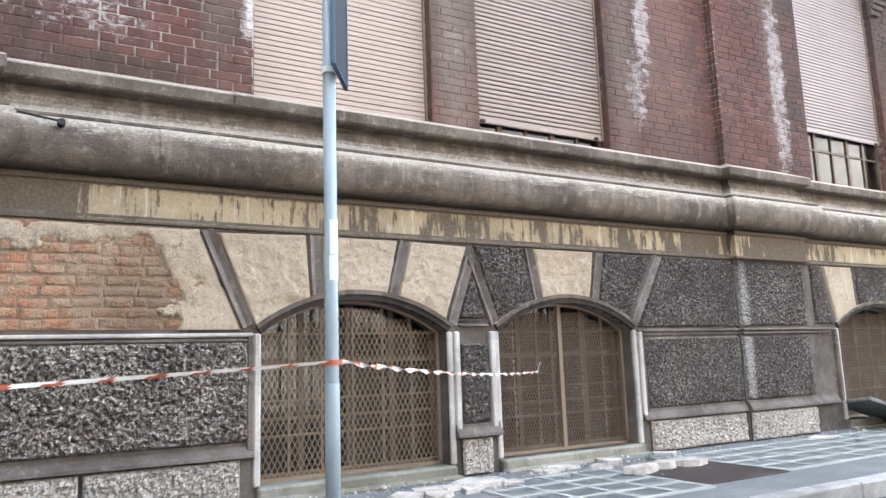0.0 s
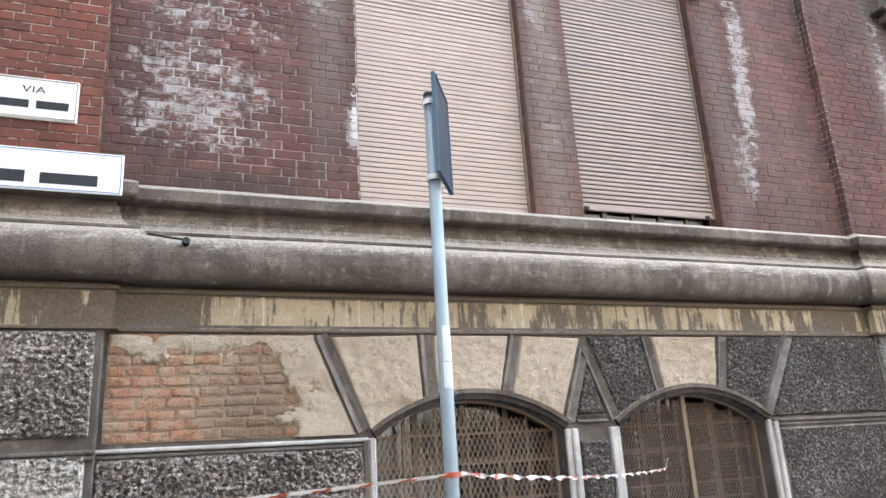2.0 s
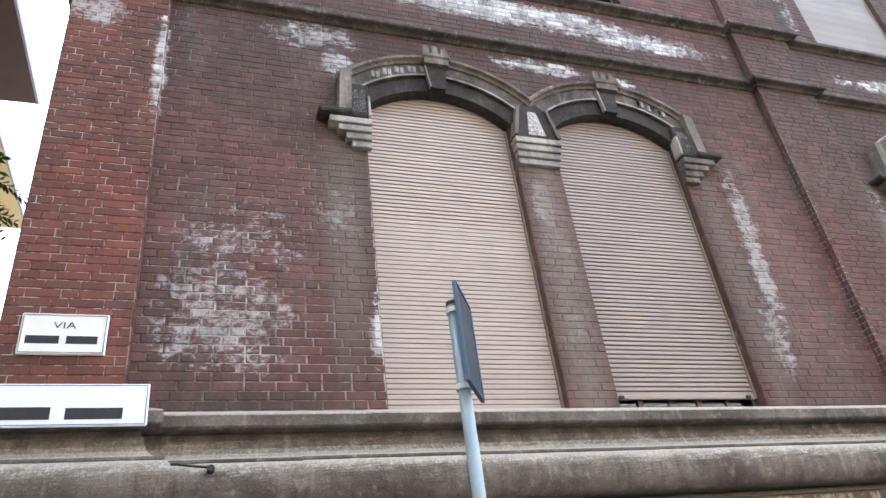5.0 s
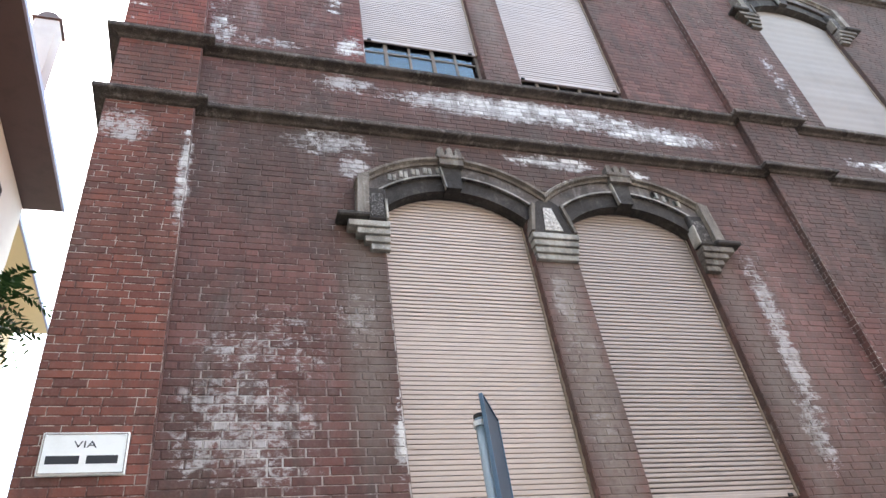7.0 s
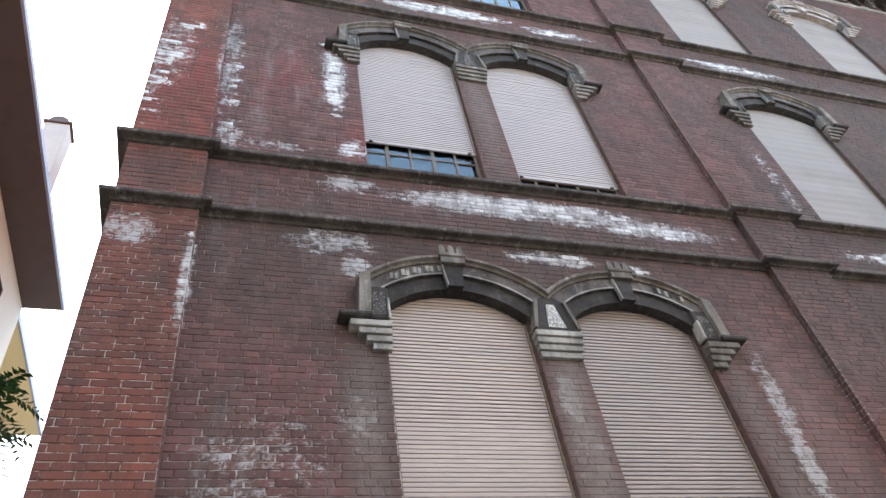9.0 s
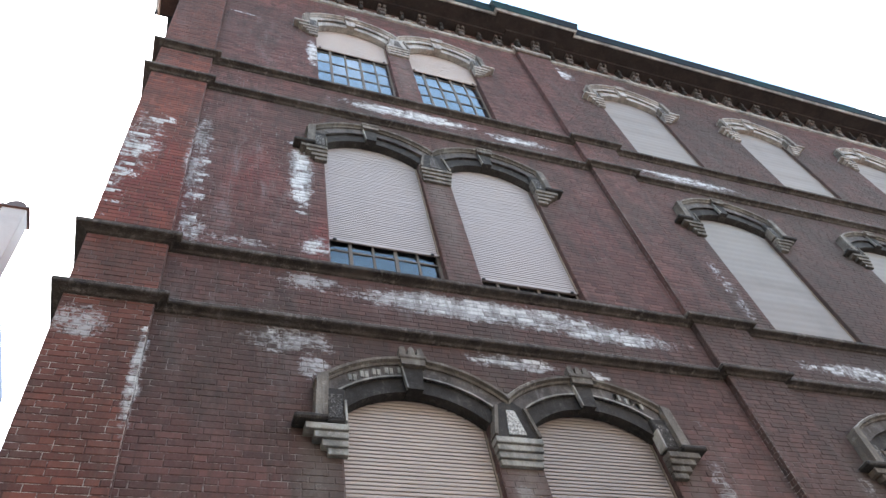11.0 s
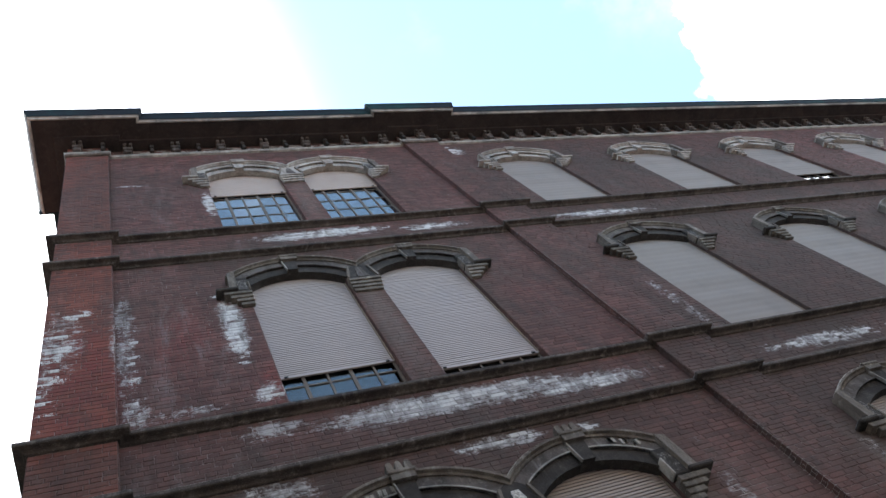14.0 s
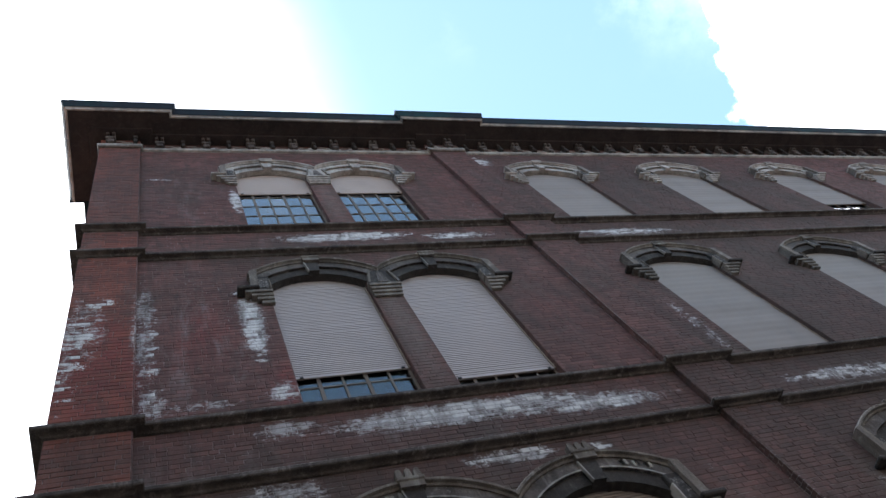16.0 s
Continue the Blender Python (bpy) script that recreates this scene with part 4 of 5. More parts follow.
for profile, parent, name, length in ((tor, torus, "moulding_stone", 1.35), (SLABP[:6], course_stones, "sill_stone", 1.7)):
    for x0, x1, y, ends in ((LEFT - 0.03, FOOT_A, -OUT, (1, 1)), (FOOT_A, PIL_B[0], 0, (-1, -1)), (PIL_B[0], 7.46, -OUT, (1, 1)), (7.46, 20, 0, (-1, 0))):
        moulding_stones(x0, x1, y, profile, parent, name, length, ends)


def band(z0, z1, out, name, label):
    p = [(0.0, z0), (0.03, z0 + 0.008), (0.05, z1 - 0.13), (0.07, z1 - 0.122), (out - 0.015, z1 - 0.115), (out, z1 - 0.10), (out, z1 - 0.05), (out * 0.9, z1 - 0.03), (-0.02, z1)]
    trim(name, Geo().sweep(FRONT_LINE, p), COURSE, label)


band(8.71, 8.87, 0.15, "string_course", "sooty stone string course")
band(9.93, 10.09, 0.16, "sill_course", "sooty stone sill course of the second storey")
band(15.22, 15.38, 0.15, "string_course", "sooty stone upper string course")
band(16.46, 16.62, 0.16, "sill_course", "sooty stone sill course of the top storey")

# ----- eaves cornice -----
BREAK = 0.15
CORN_LINE = [(LEFT, 1.7), (LEFT, -BREAK), (PIL_A[1], -BREAK), (PIL_A[1], 0), (PIL_B[0], 0), (PIL_B[0], -BREAK), (PIL_B[1], -BREAK), (PIL_B[1], 0), (RIGHT, 0)]
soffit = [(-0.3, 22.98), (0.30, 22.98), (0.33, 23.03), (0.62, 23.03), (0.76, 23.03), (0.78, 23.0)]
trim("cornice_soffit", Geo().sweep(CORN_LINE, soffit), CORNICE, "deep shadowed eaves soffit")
trim("cornice_moulding", Geo().sweep(CORN_LINE, [(0.78, 23.0), (0.82, 23.0), (0.83, 23.05), (0.86, 23.07)]), STONE_PALE, "worn pale edge of the cornice")
trim("gutter", Geo().sweep(CORN_LINE, [(0.86, 23.07), (0.88, 23.10), (0.93, 23.32), (0.95, 23.36), (0.95, 23.47), (0.89, 23.48), (0.3, 23.50), (-0.4, 23.56)]), GUTTER, "dark copper gutter edge with green patina")
part("return_end", Geo().box(LEFT - 0.93, LEFT + 0.1, 1.66, 1.72, 23.02, 23.47), GUTTER, bpy.data.objects["gutter"])
trim("frieze_course", Geo().sweep(FRONT_LINE, [(0, 22.32), (0.05, 22.34), (0.07, 22.39), (0.07, 22.46), (0.03, 22.49), (0.0, 22.50)]), STONE_PALE, "chipped pale course below the eaves brackets")
eaves = thing("eaves_brackets", "row of weathered stone brackets under the eaves", "brackets", kind="structure")
big = Geo().box(-0.12, -0.03, -0.24, 0.02, 22.84, 23.0, 0.02).box(0.03, 0.12, -0.24, 0.02, 22.84, 23.0, 0.02).box(-0.13, 0.13, -0.17, 0.02, 22.70, 22.84, 0.02).box(-0.09, 0.09, -0.14, 0.02, 22.50, 22.70, 0.02).mesh("bracket", HEAD)
small = Geo().box(-0.06, 0.06, -0.17, 0.02, 22.76, 23.0, 0.02).box(-0.045, 0.045, -0.14, 0.02, 22.50, 22.76, 0.015).mesh("bracket", STONE_DARK)
bars = Geo().box(-0.24, 0.12, -0.03, 0.02, 22.55, 22.60, 0.01).box(-0.05, 0.24, -0.025, 0.02, 22.68, 22.72, 0.01).box(-0.2, 0.05, -0.02, 0.02, 22.82, 22.86, 0.01).mesh("dentil", STONE_PALE)
x, k = LEFT + 0.25, 0
while x < 34:
    y = -OUT if (x < PIL_A[1] or PIL_B[0] < x < PIL_B[1]) else 0
    ob = new("bracket", small if k % 2 else big)
    ob.location, ob.parent = (x, y, 0), eaves
    if k % 3 != 1:
        ob = new("dentil", bars)
        ob.location, ob.parent = (x + 0.31, y, random.uniform(-0.03, 0.03)), eaves
    x += 0.62
    k += 1
g = Geo()
for a, b, y in ((PIL_A[0], PIL_A[1], -OUT), (PIL_B[0], PIL_B[1], -OUT)):
    g.box(a - 0.05, b + 0.05, y - 0.07, y + 0.02, 22.22, 22.36, 0.02).box(a - 0.02, b + 0.02, y - 0.04, y + 0.02, 22.36, 22.46, 0.01)
trim("pilaster_capital", g, STONE, "plain stone capitals of the pilasters")

# ================= upper windows =================


def surround(t, heads, spring, rise, level, crest):
    """Stone head of one window or of a pair: archivolt, hood mould, keystones and stepped corbels, under the window t."""
    x0, x1 = heads[0][0], heads[-1][1]
    dark, pale = (STONE_DARK, STONE_DARK, LIME_HEAD)[level], (STONE_PALE, STONE_PALE, LIME_HEAD)[level]
    edge = (STONE, STONE, LIME_HEAD)[level]
    for n, (xa, xb) in enumerate(heads):
        low = arch_line(xa, xb, spring, rise, 16, -0.014)
        mid = arch_line(xa, xb, spring, rise, 16, 0.20)
        top = arch_line(xa, xb, spring, rise, 16, 0.40)
        if len(heads) == 2:                      # both hoods meet over the middle pier
            m = (heads[0][1] + heads[1][0]) / 2
            mid = [(min(x, m) if n == 0 else max(x, m), z) for x, z in mid]
            top = [(min(x, m) if n == 0 else max(x, m), z) for x, z in top]
        part("archivolt", Geo().strip(low, mid, -0.055, 0.10), dark, t)
        lip = [(a[0] + (b[0] - a[0]) * 0.12, a[1] + (b[1] - a[1]) * 0.12) for a, b in zip(mid, top)]
        part("archivolt_edge", Geo().strip(mid, lip, -0.112, -0.04), STONE_PALE if level != 1 else HEAD, t)
        part("archivolt", Geo().strip(mid, top, -0.10, 0.02), (HEAD, HEAD, LIME_HEAD)[level], t)
        g = Geo()
        prof = [(-0.015, 0.0), (-0.015, -0.125), (0.015, -0.14), (0.03, -0.185), (0.065, -0.19), (0.08, -0.17), (0.085, 0.0)]
        c = Vector(((xa + xb) / 2, spring - 2.0))
        vs, k = [], len(prof)
        for x, z in top:
            d = (Vector((x, z)) - Vector((c.x, c.y))).normalized()
            if len(heads) == 2 and (abs(x - (heads[0][1] + heads[1][0]) / 2) < 1e-4):
                d = Vector((0, 1))
            vs += [(x + d.x * o, y, z + d.y * o) for o, y in prof]
        fs = [(i * k + j, i * k + j + 1, (i + 1) * k + j + 1, (i + 1) * k + j) for i in range(len(top) - 1) for j in range(k - 1)]
        fs += [tuple(range(k)), tuple(range(len(vs) - 1, len(vs) - k - 1, -1))]
        part("hood_mould", g.add(vs, fs), edge, t)
        cx, kz = (xa + xb) / 2, spring + rise
        key = part("keystone", Geo().prism([(cx - 0.10, kz - 0.03), (cx + 0.10, kz - 0.03), (cx + 0.14, kz + 0.40), (cx - 0.14, kz + 0.40)], -0.14, 0.05), dark, t)
        part("keystone_cap", Geo().box(cx - 0.185, cx + 0.185, -0.22, 0.0, kz + 0.43, kz + 0.50, 0.015).box(cx - 0.16, cx + 0.16, -0.20, 0.0, kz + 0.33, kz + 0.43), edge, key)
        part("keystone_edge", Geo().prism([(cx - 0.115, kz - 0.03), (cx - 0.095, kz - 0.03), (cx - 0.135, kz + 0.34), (cx - 0.155, kz + 0.34)], -0.155, -0.10), pale, key)
        if crest:
            for i in (-1, 0, 1):
                part("crest", Geo().prism([(cx + i * 0.12 - 0.05, kz + 0.5), (cx + i * 0.12 + 0.05, kz + 0.5), (cx + i * 0.12 + 0.035, kz + 0.64), (cx + i * 0.12, kz + 0.66), (cx + i * 0.12 - 0.035, kz + 0.63)], -0.19, -0.08), STONE, key)
            bits = Geo()
            for i in range(9):
                q = top[min(15, 3 + i // 2 if n == 0 else 11 + i // 3)]
                bits.box(q[0] - 0.03, q[0] + 0.02, -0.118, -0.09, q[1] - 0.16, q[1] - 0.05, 0.008, Matrix.Translation((0.06 * (i % 2), 0, 0)))
            part("chipped_dentil", bits, pale, t)
    zt = spring + 0.16

    def leg(side, x):
        """The upright end of the hood, with a recessed panel and stepped corbel."""
        s = side
        X = lambda a, b: (min(x + s * a, x + s * b), max(x + s * a, x + s * b))
        a, b = X(-0.04, 0.22)
        part("corbel_panel", Geo().box(a, b, -0.13, 0.02, spring - 0.25, zt + 0.1, 0.015), dark, t)
        a2, b2 = X(0.0, 0.17)
        part("inset", Geo().box(a2, b2, -0.137, -0.12, spring - 0.20, zt, 0.004), ROUGH_DARK, t)
        a, b = X(-0.045, -0.015)
        part("panel_edge", Geo().box(a, b, -0.16, 0.0, spring - 0.25, zt - 0.1, 0.006), pale if level == 0 else STONE, t)
        poly = [(x + s * 0.20, spring - 0.28), (x + s * 0.34, spring - 0.28), (x + s * 0.30, zt + 0.24), (x + s * 0.16, zt + 0.30)]
        if s < 0:
            poly = poly[::-1]
        part("hood_end", Geo().prism(poly, -0.20, 0.0), STONE, t)
        foot = Geo()
        foot.box(*X(0.18, 0.57), -0.22, 0.0, spring - 0.29, spring - 0.215, 0.02)
        part("hood_foot", foot, dark, t)
        for i, (e, zz) in enumerate(((0.44, 0.36), (0.34, 0.45), (0.25, 0.54), (0.18, 0.63))):
            a, b = X(-0.045, e)
            part("corbel_step", Geo().box(a, b, -0.165 + i * 0.03, 0.0, spring - zz - 0.03, spring - zz + 0.055, 0.006), pale if (level == 0 and side < 0) or (level == 2) else STONE, t)

    leg(-1, x0)
    leg(1, x1)
    if len(heads) == 2:
        a, b = heads[0][1], heads[1][0]
        m = (a + b) / 2
        g = Geo().prism([(a - 0.02, spring - 0.25), (b + 0.02, spring - 0.25), (b - 0.08, zt + 0.05), (m, zt + 0.2), (a + 0.08, zt + 0.05)], -0.12, 0.02)
        part("corbel_panel", g, dark, t)
        part("panel_edge", Geo().prism([(a - 0.03, spring - 0.25), (a + 0.015, spring - 0.25), (a + 0.11, zt + 0.04), (a + 0.07, zt + 0.06)], -0.16, 0.0), STONE, t)
        part("panel_edge", Geo().prism([(b - 0.015, spring - 0.25), (b + 0.03, spring - 0.25), (b - 0.07, zt + 0.06), (b - 0.11, zt + 0.04)], -0.16, 0.0), STONE, t)
        part("inset", Geo().prism([(m - 0.11, spring - 0.22), (m + 0.13, spring - 0.22), (m + 0.05, zt), (m - 0.06, zt)], -0.135, -0.11), ROUGH_PALE if level == 0 else HEAD, t)
        for i in range(4):
            part("corbel_step", Geo().box(a - 0.03 + 0.012 * i, b + 0.03 - 0.012 * i, -0.15 + 0.03 * i, 0.0, spring - 0.36 - 0.09 * i, spring - 0.275 - 0.09 * i, 0.006), pale if level != 1 else STONE, t)


def glazing(t, xa, xb, z0, z1, cols, rows, y=0.285):
    """Steel sash with its panes and a thin sill bar."""
    fr = 0.045
    g = Geo()
    g.box(xa, xb, y - 0.03, y + 0.03, z0, z0 + fr, 0.005).box(xa, xa + fr, y - 0.03, y + 0.03, z0 + fr, z1).box(xb - fr, xb, y - 0.03, y + 0.03, z0 + fr, z1)
    part("window_frame", g, STEEL_FRAME, t)
    w, h = (xb - xa) / cols, (z1 - z0) / rows
    for i in range(1, cols):
        thick = 0.028 if i % 2 else 0.018
        part("glazing_bar", Geo().box(xa + i * w - thick, xa + i * w + thick, y - 0.022, y + 0.022, z0 + fr, z1), STEEL_FRAME, t)
    for j in range(1, rows):
        part("glazing_bar", Geo().box(xa + fr, xb - fr, y - 0.018, y + 0.018, z0 + j * h - 0.014, z0 + j * h + 0.014), STEEL_FRAME, t)
    for i in range(cols):
        for j in range(rows):
            tilt = Matrix.Translation((xa + (i + 0.5) * w, y, z0 + (j + 0.5) * h)) @ Matrix.Rotation(random.uniform(-0.012, 0.012), 4, "X") @ Matrix.Rotation(random.uniform(-0.012, 0.012), 4, "Z")
            ob = part("pane", Geo().box(-w / 2 + 0.008, w / 2 - 0.008, -0.003, 0.003, -h / 2 + 0.006, h / 2 - 0.006, 0, tilt), GLASS, t)
            ob.visible_shadow = False


SLATS = {}


def shutter(xa, xb, bottom, top, mat, label, y=0.23, pitch=0.0535, pieces=True, tight=0.0, group="roller shutters"):
    """A roller shutter: slats with rounded faces and a bottom rail, in a pair of side rails."""
    t = thing("roller_shutter", label, "roller shutter", group)
    w = xb - xa
    key = (round(w, 3), mat.name)
    h = pitch
    prof = [(0.014, 0.0), (-0.004, 0.001), (-0.0085, 0.006), (-0.0095, h * 0.45), (-0.0082, h - 0.0140), (0.004, h - 0.0115), (0.014, h - 0.0105)]

    def slat(x0, x1, dz=0.0):
        k = len(prof)
        vs = [(x, py, pz + dz) for x in (x0, x1) for py, pz in prof]
        return vs, [(j, k + j, k + j + 1, j + 1) for j in range(k - 1)]
    n = int((top - bottom) / pitch)
    if pieces:
        if key not in SLATS:
            vs, fs = slat(0.012, w - 0.012)
            SLATS[key] = Geo().add(vs, fs).mesh("slat", mat)
            closed = [(a, b * 0.45 if k % len(prof) not in (0,) else b, c * 1.13) for k, (a, b, c) in enumerate(vs)]
            SLATS[key + ("shut",)] = Geo().add(closed, fs).mesh("slat", mat)
        for i in range(n):
            ob = new("slat", SLATS[key + ("shut",) if i < n * tight else key])
            ob.location = (xa, y + random.uniform(-0.0015, 0.0015), bottom + 0.04 + i * pitch)
            ob.rotation_euler = (random.uniform(-0.02, 0.02), random.uniform(-0.0008, 0.0008), 0)
            ob.parent = t
    elif pieces is None:
        vs, rows = [], 90
        for j in range(rows + 1):
            z = bottom + 0.03 + (top - bottom - 0.03) * j / rows
            fold = 0.016 * math.sin(z * 7.5 + xa) * abs(math.sin(z * 1.3 + xa)) + 0.004 * math.sin(z * 31)
            vs += [(xa + 0.01 + (xb - xa - 0.02) * i / 6, y - 0.012 + fold * math.sin(math.pi * (0.15 + 0.7 * i / 6)), z) for i in range(7)]
        part("cloth", Geo().add(vs, [(j * 7 + i, j * 7 + i + 1, j * 7 + i + 8, j * 7 + i + 7) for j in range(rows) for i in range(6)]), mat, t, smooth=True)
    else:
        g = Geo()
        for i in range(n):
            vs, fs = slat(xa + 0.012, xb - 0.012, bottom + 0.04 + i * pitch)
            g.add([(a, b + y, c) for a, b, c in vs], fs)
        part("slats", g, mat, t)
    # black sheet added behind the slats to give their gaps shade
    part("dark_gap_backing", Geo().box(xa, xb, y + 0.018, y + 0.026, bottom + 0.03, top), BLACK_IRON, t)
    part("bottom_rail", Geo().box(xa + 0.01, xb - 0.01, y - 0.016, y + 0.02, bottom, bottom + 0.045, 0.006), mat, t)
    for x in (xa + 0.12, xb - 0.12):
        part("stop", Geo().box(x - 0.03, x + 0.03, y - 0.035, y - 0.01, bottom + 0.0, bottom + 0.035, 0.005), BLACK_IRON, t)
    part("side_rail", Geo().box(xa - 0.001, xa + 0.028, y - 0.028, y + 0.03, bottom, top, 0.004), IRON_PALE, t)
    part("side_rail", Geo().box(xb - 0.028, xb + 0.001, y - 0.028, y + 0.03, bottom, top, 0.004), IRON_PALE, t)
    return t


BOTTOMS = {(0, 0): 3.665, (0, 1): 3.80, (1, 0): 11.0, (1, 1): 10.55, (2, 0): 19.16, (2, 1): 19.18}
num = 0
for s, (sill, spring, rise, foot, head) in enumerate(STOREYS):
    num += 1
    t = thing("window_%d" % num, "pair of segmental arched openings with sooty stone heads", "window", kind="structure")
    surround(t, PAIR, spring, rise, s, s == 0)
    for k, (xa, xb) in enumerate(PAIR):
        bottom = BOTTOMS[(s, k)]
        mat = SHUTTER_GREY if s else SHUTTER
        name = ("closed pink-beige roller shutter with horizontal slats", "almost closed grey-beige roller shutter, a strip of glass below it", "half-raised pale roller shutter above blue reflecting panes")[s]
        shutter(xa, xb, bottom, spring + rise + 0.08, SHUTTER_DULL if (s, k) == (0, 1) else SHUTTER if s == 2 else mat, name, y=0.13 if s == 0 else 0.12, pieces=True, tight=0.52 if (s, k) == (0, 0) else 0.0)
        if (s, k) != (0, 0):
            glazing(t, xa, xb, sill + 0.005, min(bottom + 0.5, spring), 5, 5 if s == 2 else 2 if s == 1 else 1, 0.19 if s == 0 else 0.17)
    for c, (xa, xb) in enumerate(SINGLES):
        if xb > 33:
            continue
        num += 1
        t = thing("window_%d" % num, "single segmental arched opening with a sooty stone head", "window", kind="structure")
        surround(t, [(xa, xb)], spring, rise, 2 if s == 2 else 1, False)
        bottom = 4.48 if s == 0 else sill + 0.02
        if s == 2 and c in (2, 3):
            bottom = sill + (1.0, 1.3)[c - 2]
        shutter(xa, xb, bottom, spring + rise + 0.08, SHUTTER_PALE if s else SHUTTER_GREY,
                "pale roller blind closed over a tall window" if bottom - sill < 0.1 else "roller shutter raised a little above dusty panes", y=0.13 if s == 0 else 0.11, pieces=c == 0 if s == 0 else None)
        if bottom - sill > 0.1:
            glazing(t, xa, xb, sill + 0.005, bottom + 0.3, 5, 2, 0.19 if s == 0 else 0.17)

# ================= basement windows =================


def diamond_mesh(o, y, dx, dz):
    """Expanded metal: zigzag strands within the arched opening."""
    xa, xb, zb, spring, rise = o
    g = Geo()
    w = 0.0040
    nx = int((xb - xa) / dx)
    for i in range(nx):
        for s in (0, 1):
            z, k = zb + 0.03, 0
            while z < spring + rise - 0.03:
                a = xa + 0.02 + dx * (i + (k + s) % 2)
                b = xa + 0.02 + dx * (i + (k + s + 1) % 2)
                z1 = z + dz
                if xa + 0.01 < min(a, b) and max(a, b) < xb - 0.02 and z1 < arch_height((a + b) / 2, o) - 0.03:
                    n = len(g.v)
                    g.v += [(a - w, y, z), (a + w, y, z), (b + w, y, z1), (b - w, y, z1), (a - w, y + 0.004, z), (a + w, y + 0.004, z), (b + w, y + 0.004, z1), (b - w, y + 0.004, z1)]
                    g.f += [(n, n + 1, n + 2, n + 3), (n, n + 3, n + 7, n + 4), (n + 1, n + 5, n + 6, n + 2)]
                    g.mi += [0, 0, 0]
                z, k = z1, k + 1
    return g


def basement_window(n, o, fine):
    xa, xb, zb, spring, rise = o
    t = thing("window_%d" % (40 + n), "arched basement window behind a rusty grille", "window", kind="structure")
    ring_in, ring_out = arch_line(xa, xb, spring, rise, 18), arch_line(xa, xb, spring, rise, 18, 0.05)
    ring_far = arch_line(xa, xb, spring, rise, 18, 0.09)
    part("arch_moulding", Geo().strip(ring_in, ring_out, YG - 0.035, YG + 0.05), STONE_DARK, t)
    part("arch_moulding", Geo().strip(ring_out, ring_far, YG - 0.055, YG + 0.02), STONE, t)
    for x, s in ((xa, -1), (xb, 1)):
        a, b = sorted((x, x + s * 0.06))
        part("jamb", Geo().box(a, b, YG - 0.03, YG + 0.03, zb, 1.50, 0.012), WHITE_JAMB, t)
        a, b = sorted((x + s * 0.06, x + s * 0.125))
        part("jamb", Geo().box(a, b, YG - 0.055, YG + 0.03, 0.5, 1.50, 0.014), WHITE_JAMB if n == 2 or (n == 1 and s > 0) else STONE, t)
    part("window_sill", Geo().box(xa - 0.03, xb + 0.03, YG - 0.09, 0.3, 0.10, zb, 0.02), SILL, t)
    part("window_sill", Geo().box(xa - 0.06, xb + 0.06, YG - 0.17, YG - 0.05, 0.05, 0.155, 0.02), SILL, t)
    gr = thing("window_grille", "rusty brown iron grille with expanded metal mesh" if n < 3 else "dark brown metal mesh over a basement window", "grille", "basement grilles")
    y = 0.075
    inn = arch_line(xa + 0.03, xb - 0.03, spring - 0.005, rise - 0.02, 18)
    part("frame", Geo().strip(inn, arch_line(xa, xb, spring, rise, 18, 0.0), y - 0.02, y + 0.02)
         .box(xa, xa + 0.035, y - 0.02, y + 0.02, zb, spring).box(xb - 0.035, xb, y - 0.02, y + 0.02, zb, spring).box(xa, xb, y - 0.02, y + 0.02, zb, zb + 0.03), IRON_PALE, gr)
    cols = 6
    for i in range(1, cols):
        x = xa + (xb - xa) * i / cols
        strong = n == 2 and i == 3
        part("bar", Geo().box(x - (0.024 if strong else 0.011), x + (0.024 if strong else 0.011), y - (0.03 if strong else 0.005), y + 0.012, zb + 0.03, arch_height(x, o) - 0.01), IRON_PALE if strong else IRON, gr)
    for k, z in enumerate((0.30, 0.62, 0.92, 1.24, 1.50)):
        half = 0.010
        part("bar", Geo().box(xa + 0.03, xb - 0.03, y - 0.004, y + 0.014, z - half, z + half), IRON, gr)
    part("mesh", diamond_mesh(o, y - 0.008, 0.052 if not fine else 0.036, 0.105 if not fine else 0.08), IRON if n != 1 else IRON_PALE, gr)
    # dark sheet stands in for the unlit room behind the window
    part("dark_interior_backing", Geo().box(xa, xb, 0.30, 0.335, zb, spring + rise), DUSK, t)
    if n < 3:
        glazing(t, xa, xb, zb, spring + rise - 0.02, 4, 3, 0.22)


for n, o in enumerate(BASEMENT[:4]):
    basement_window(n + 1, o, n > 0)

# ================= things on and by the front =================


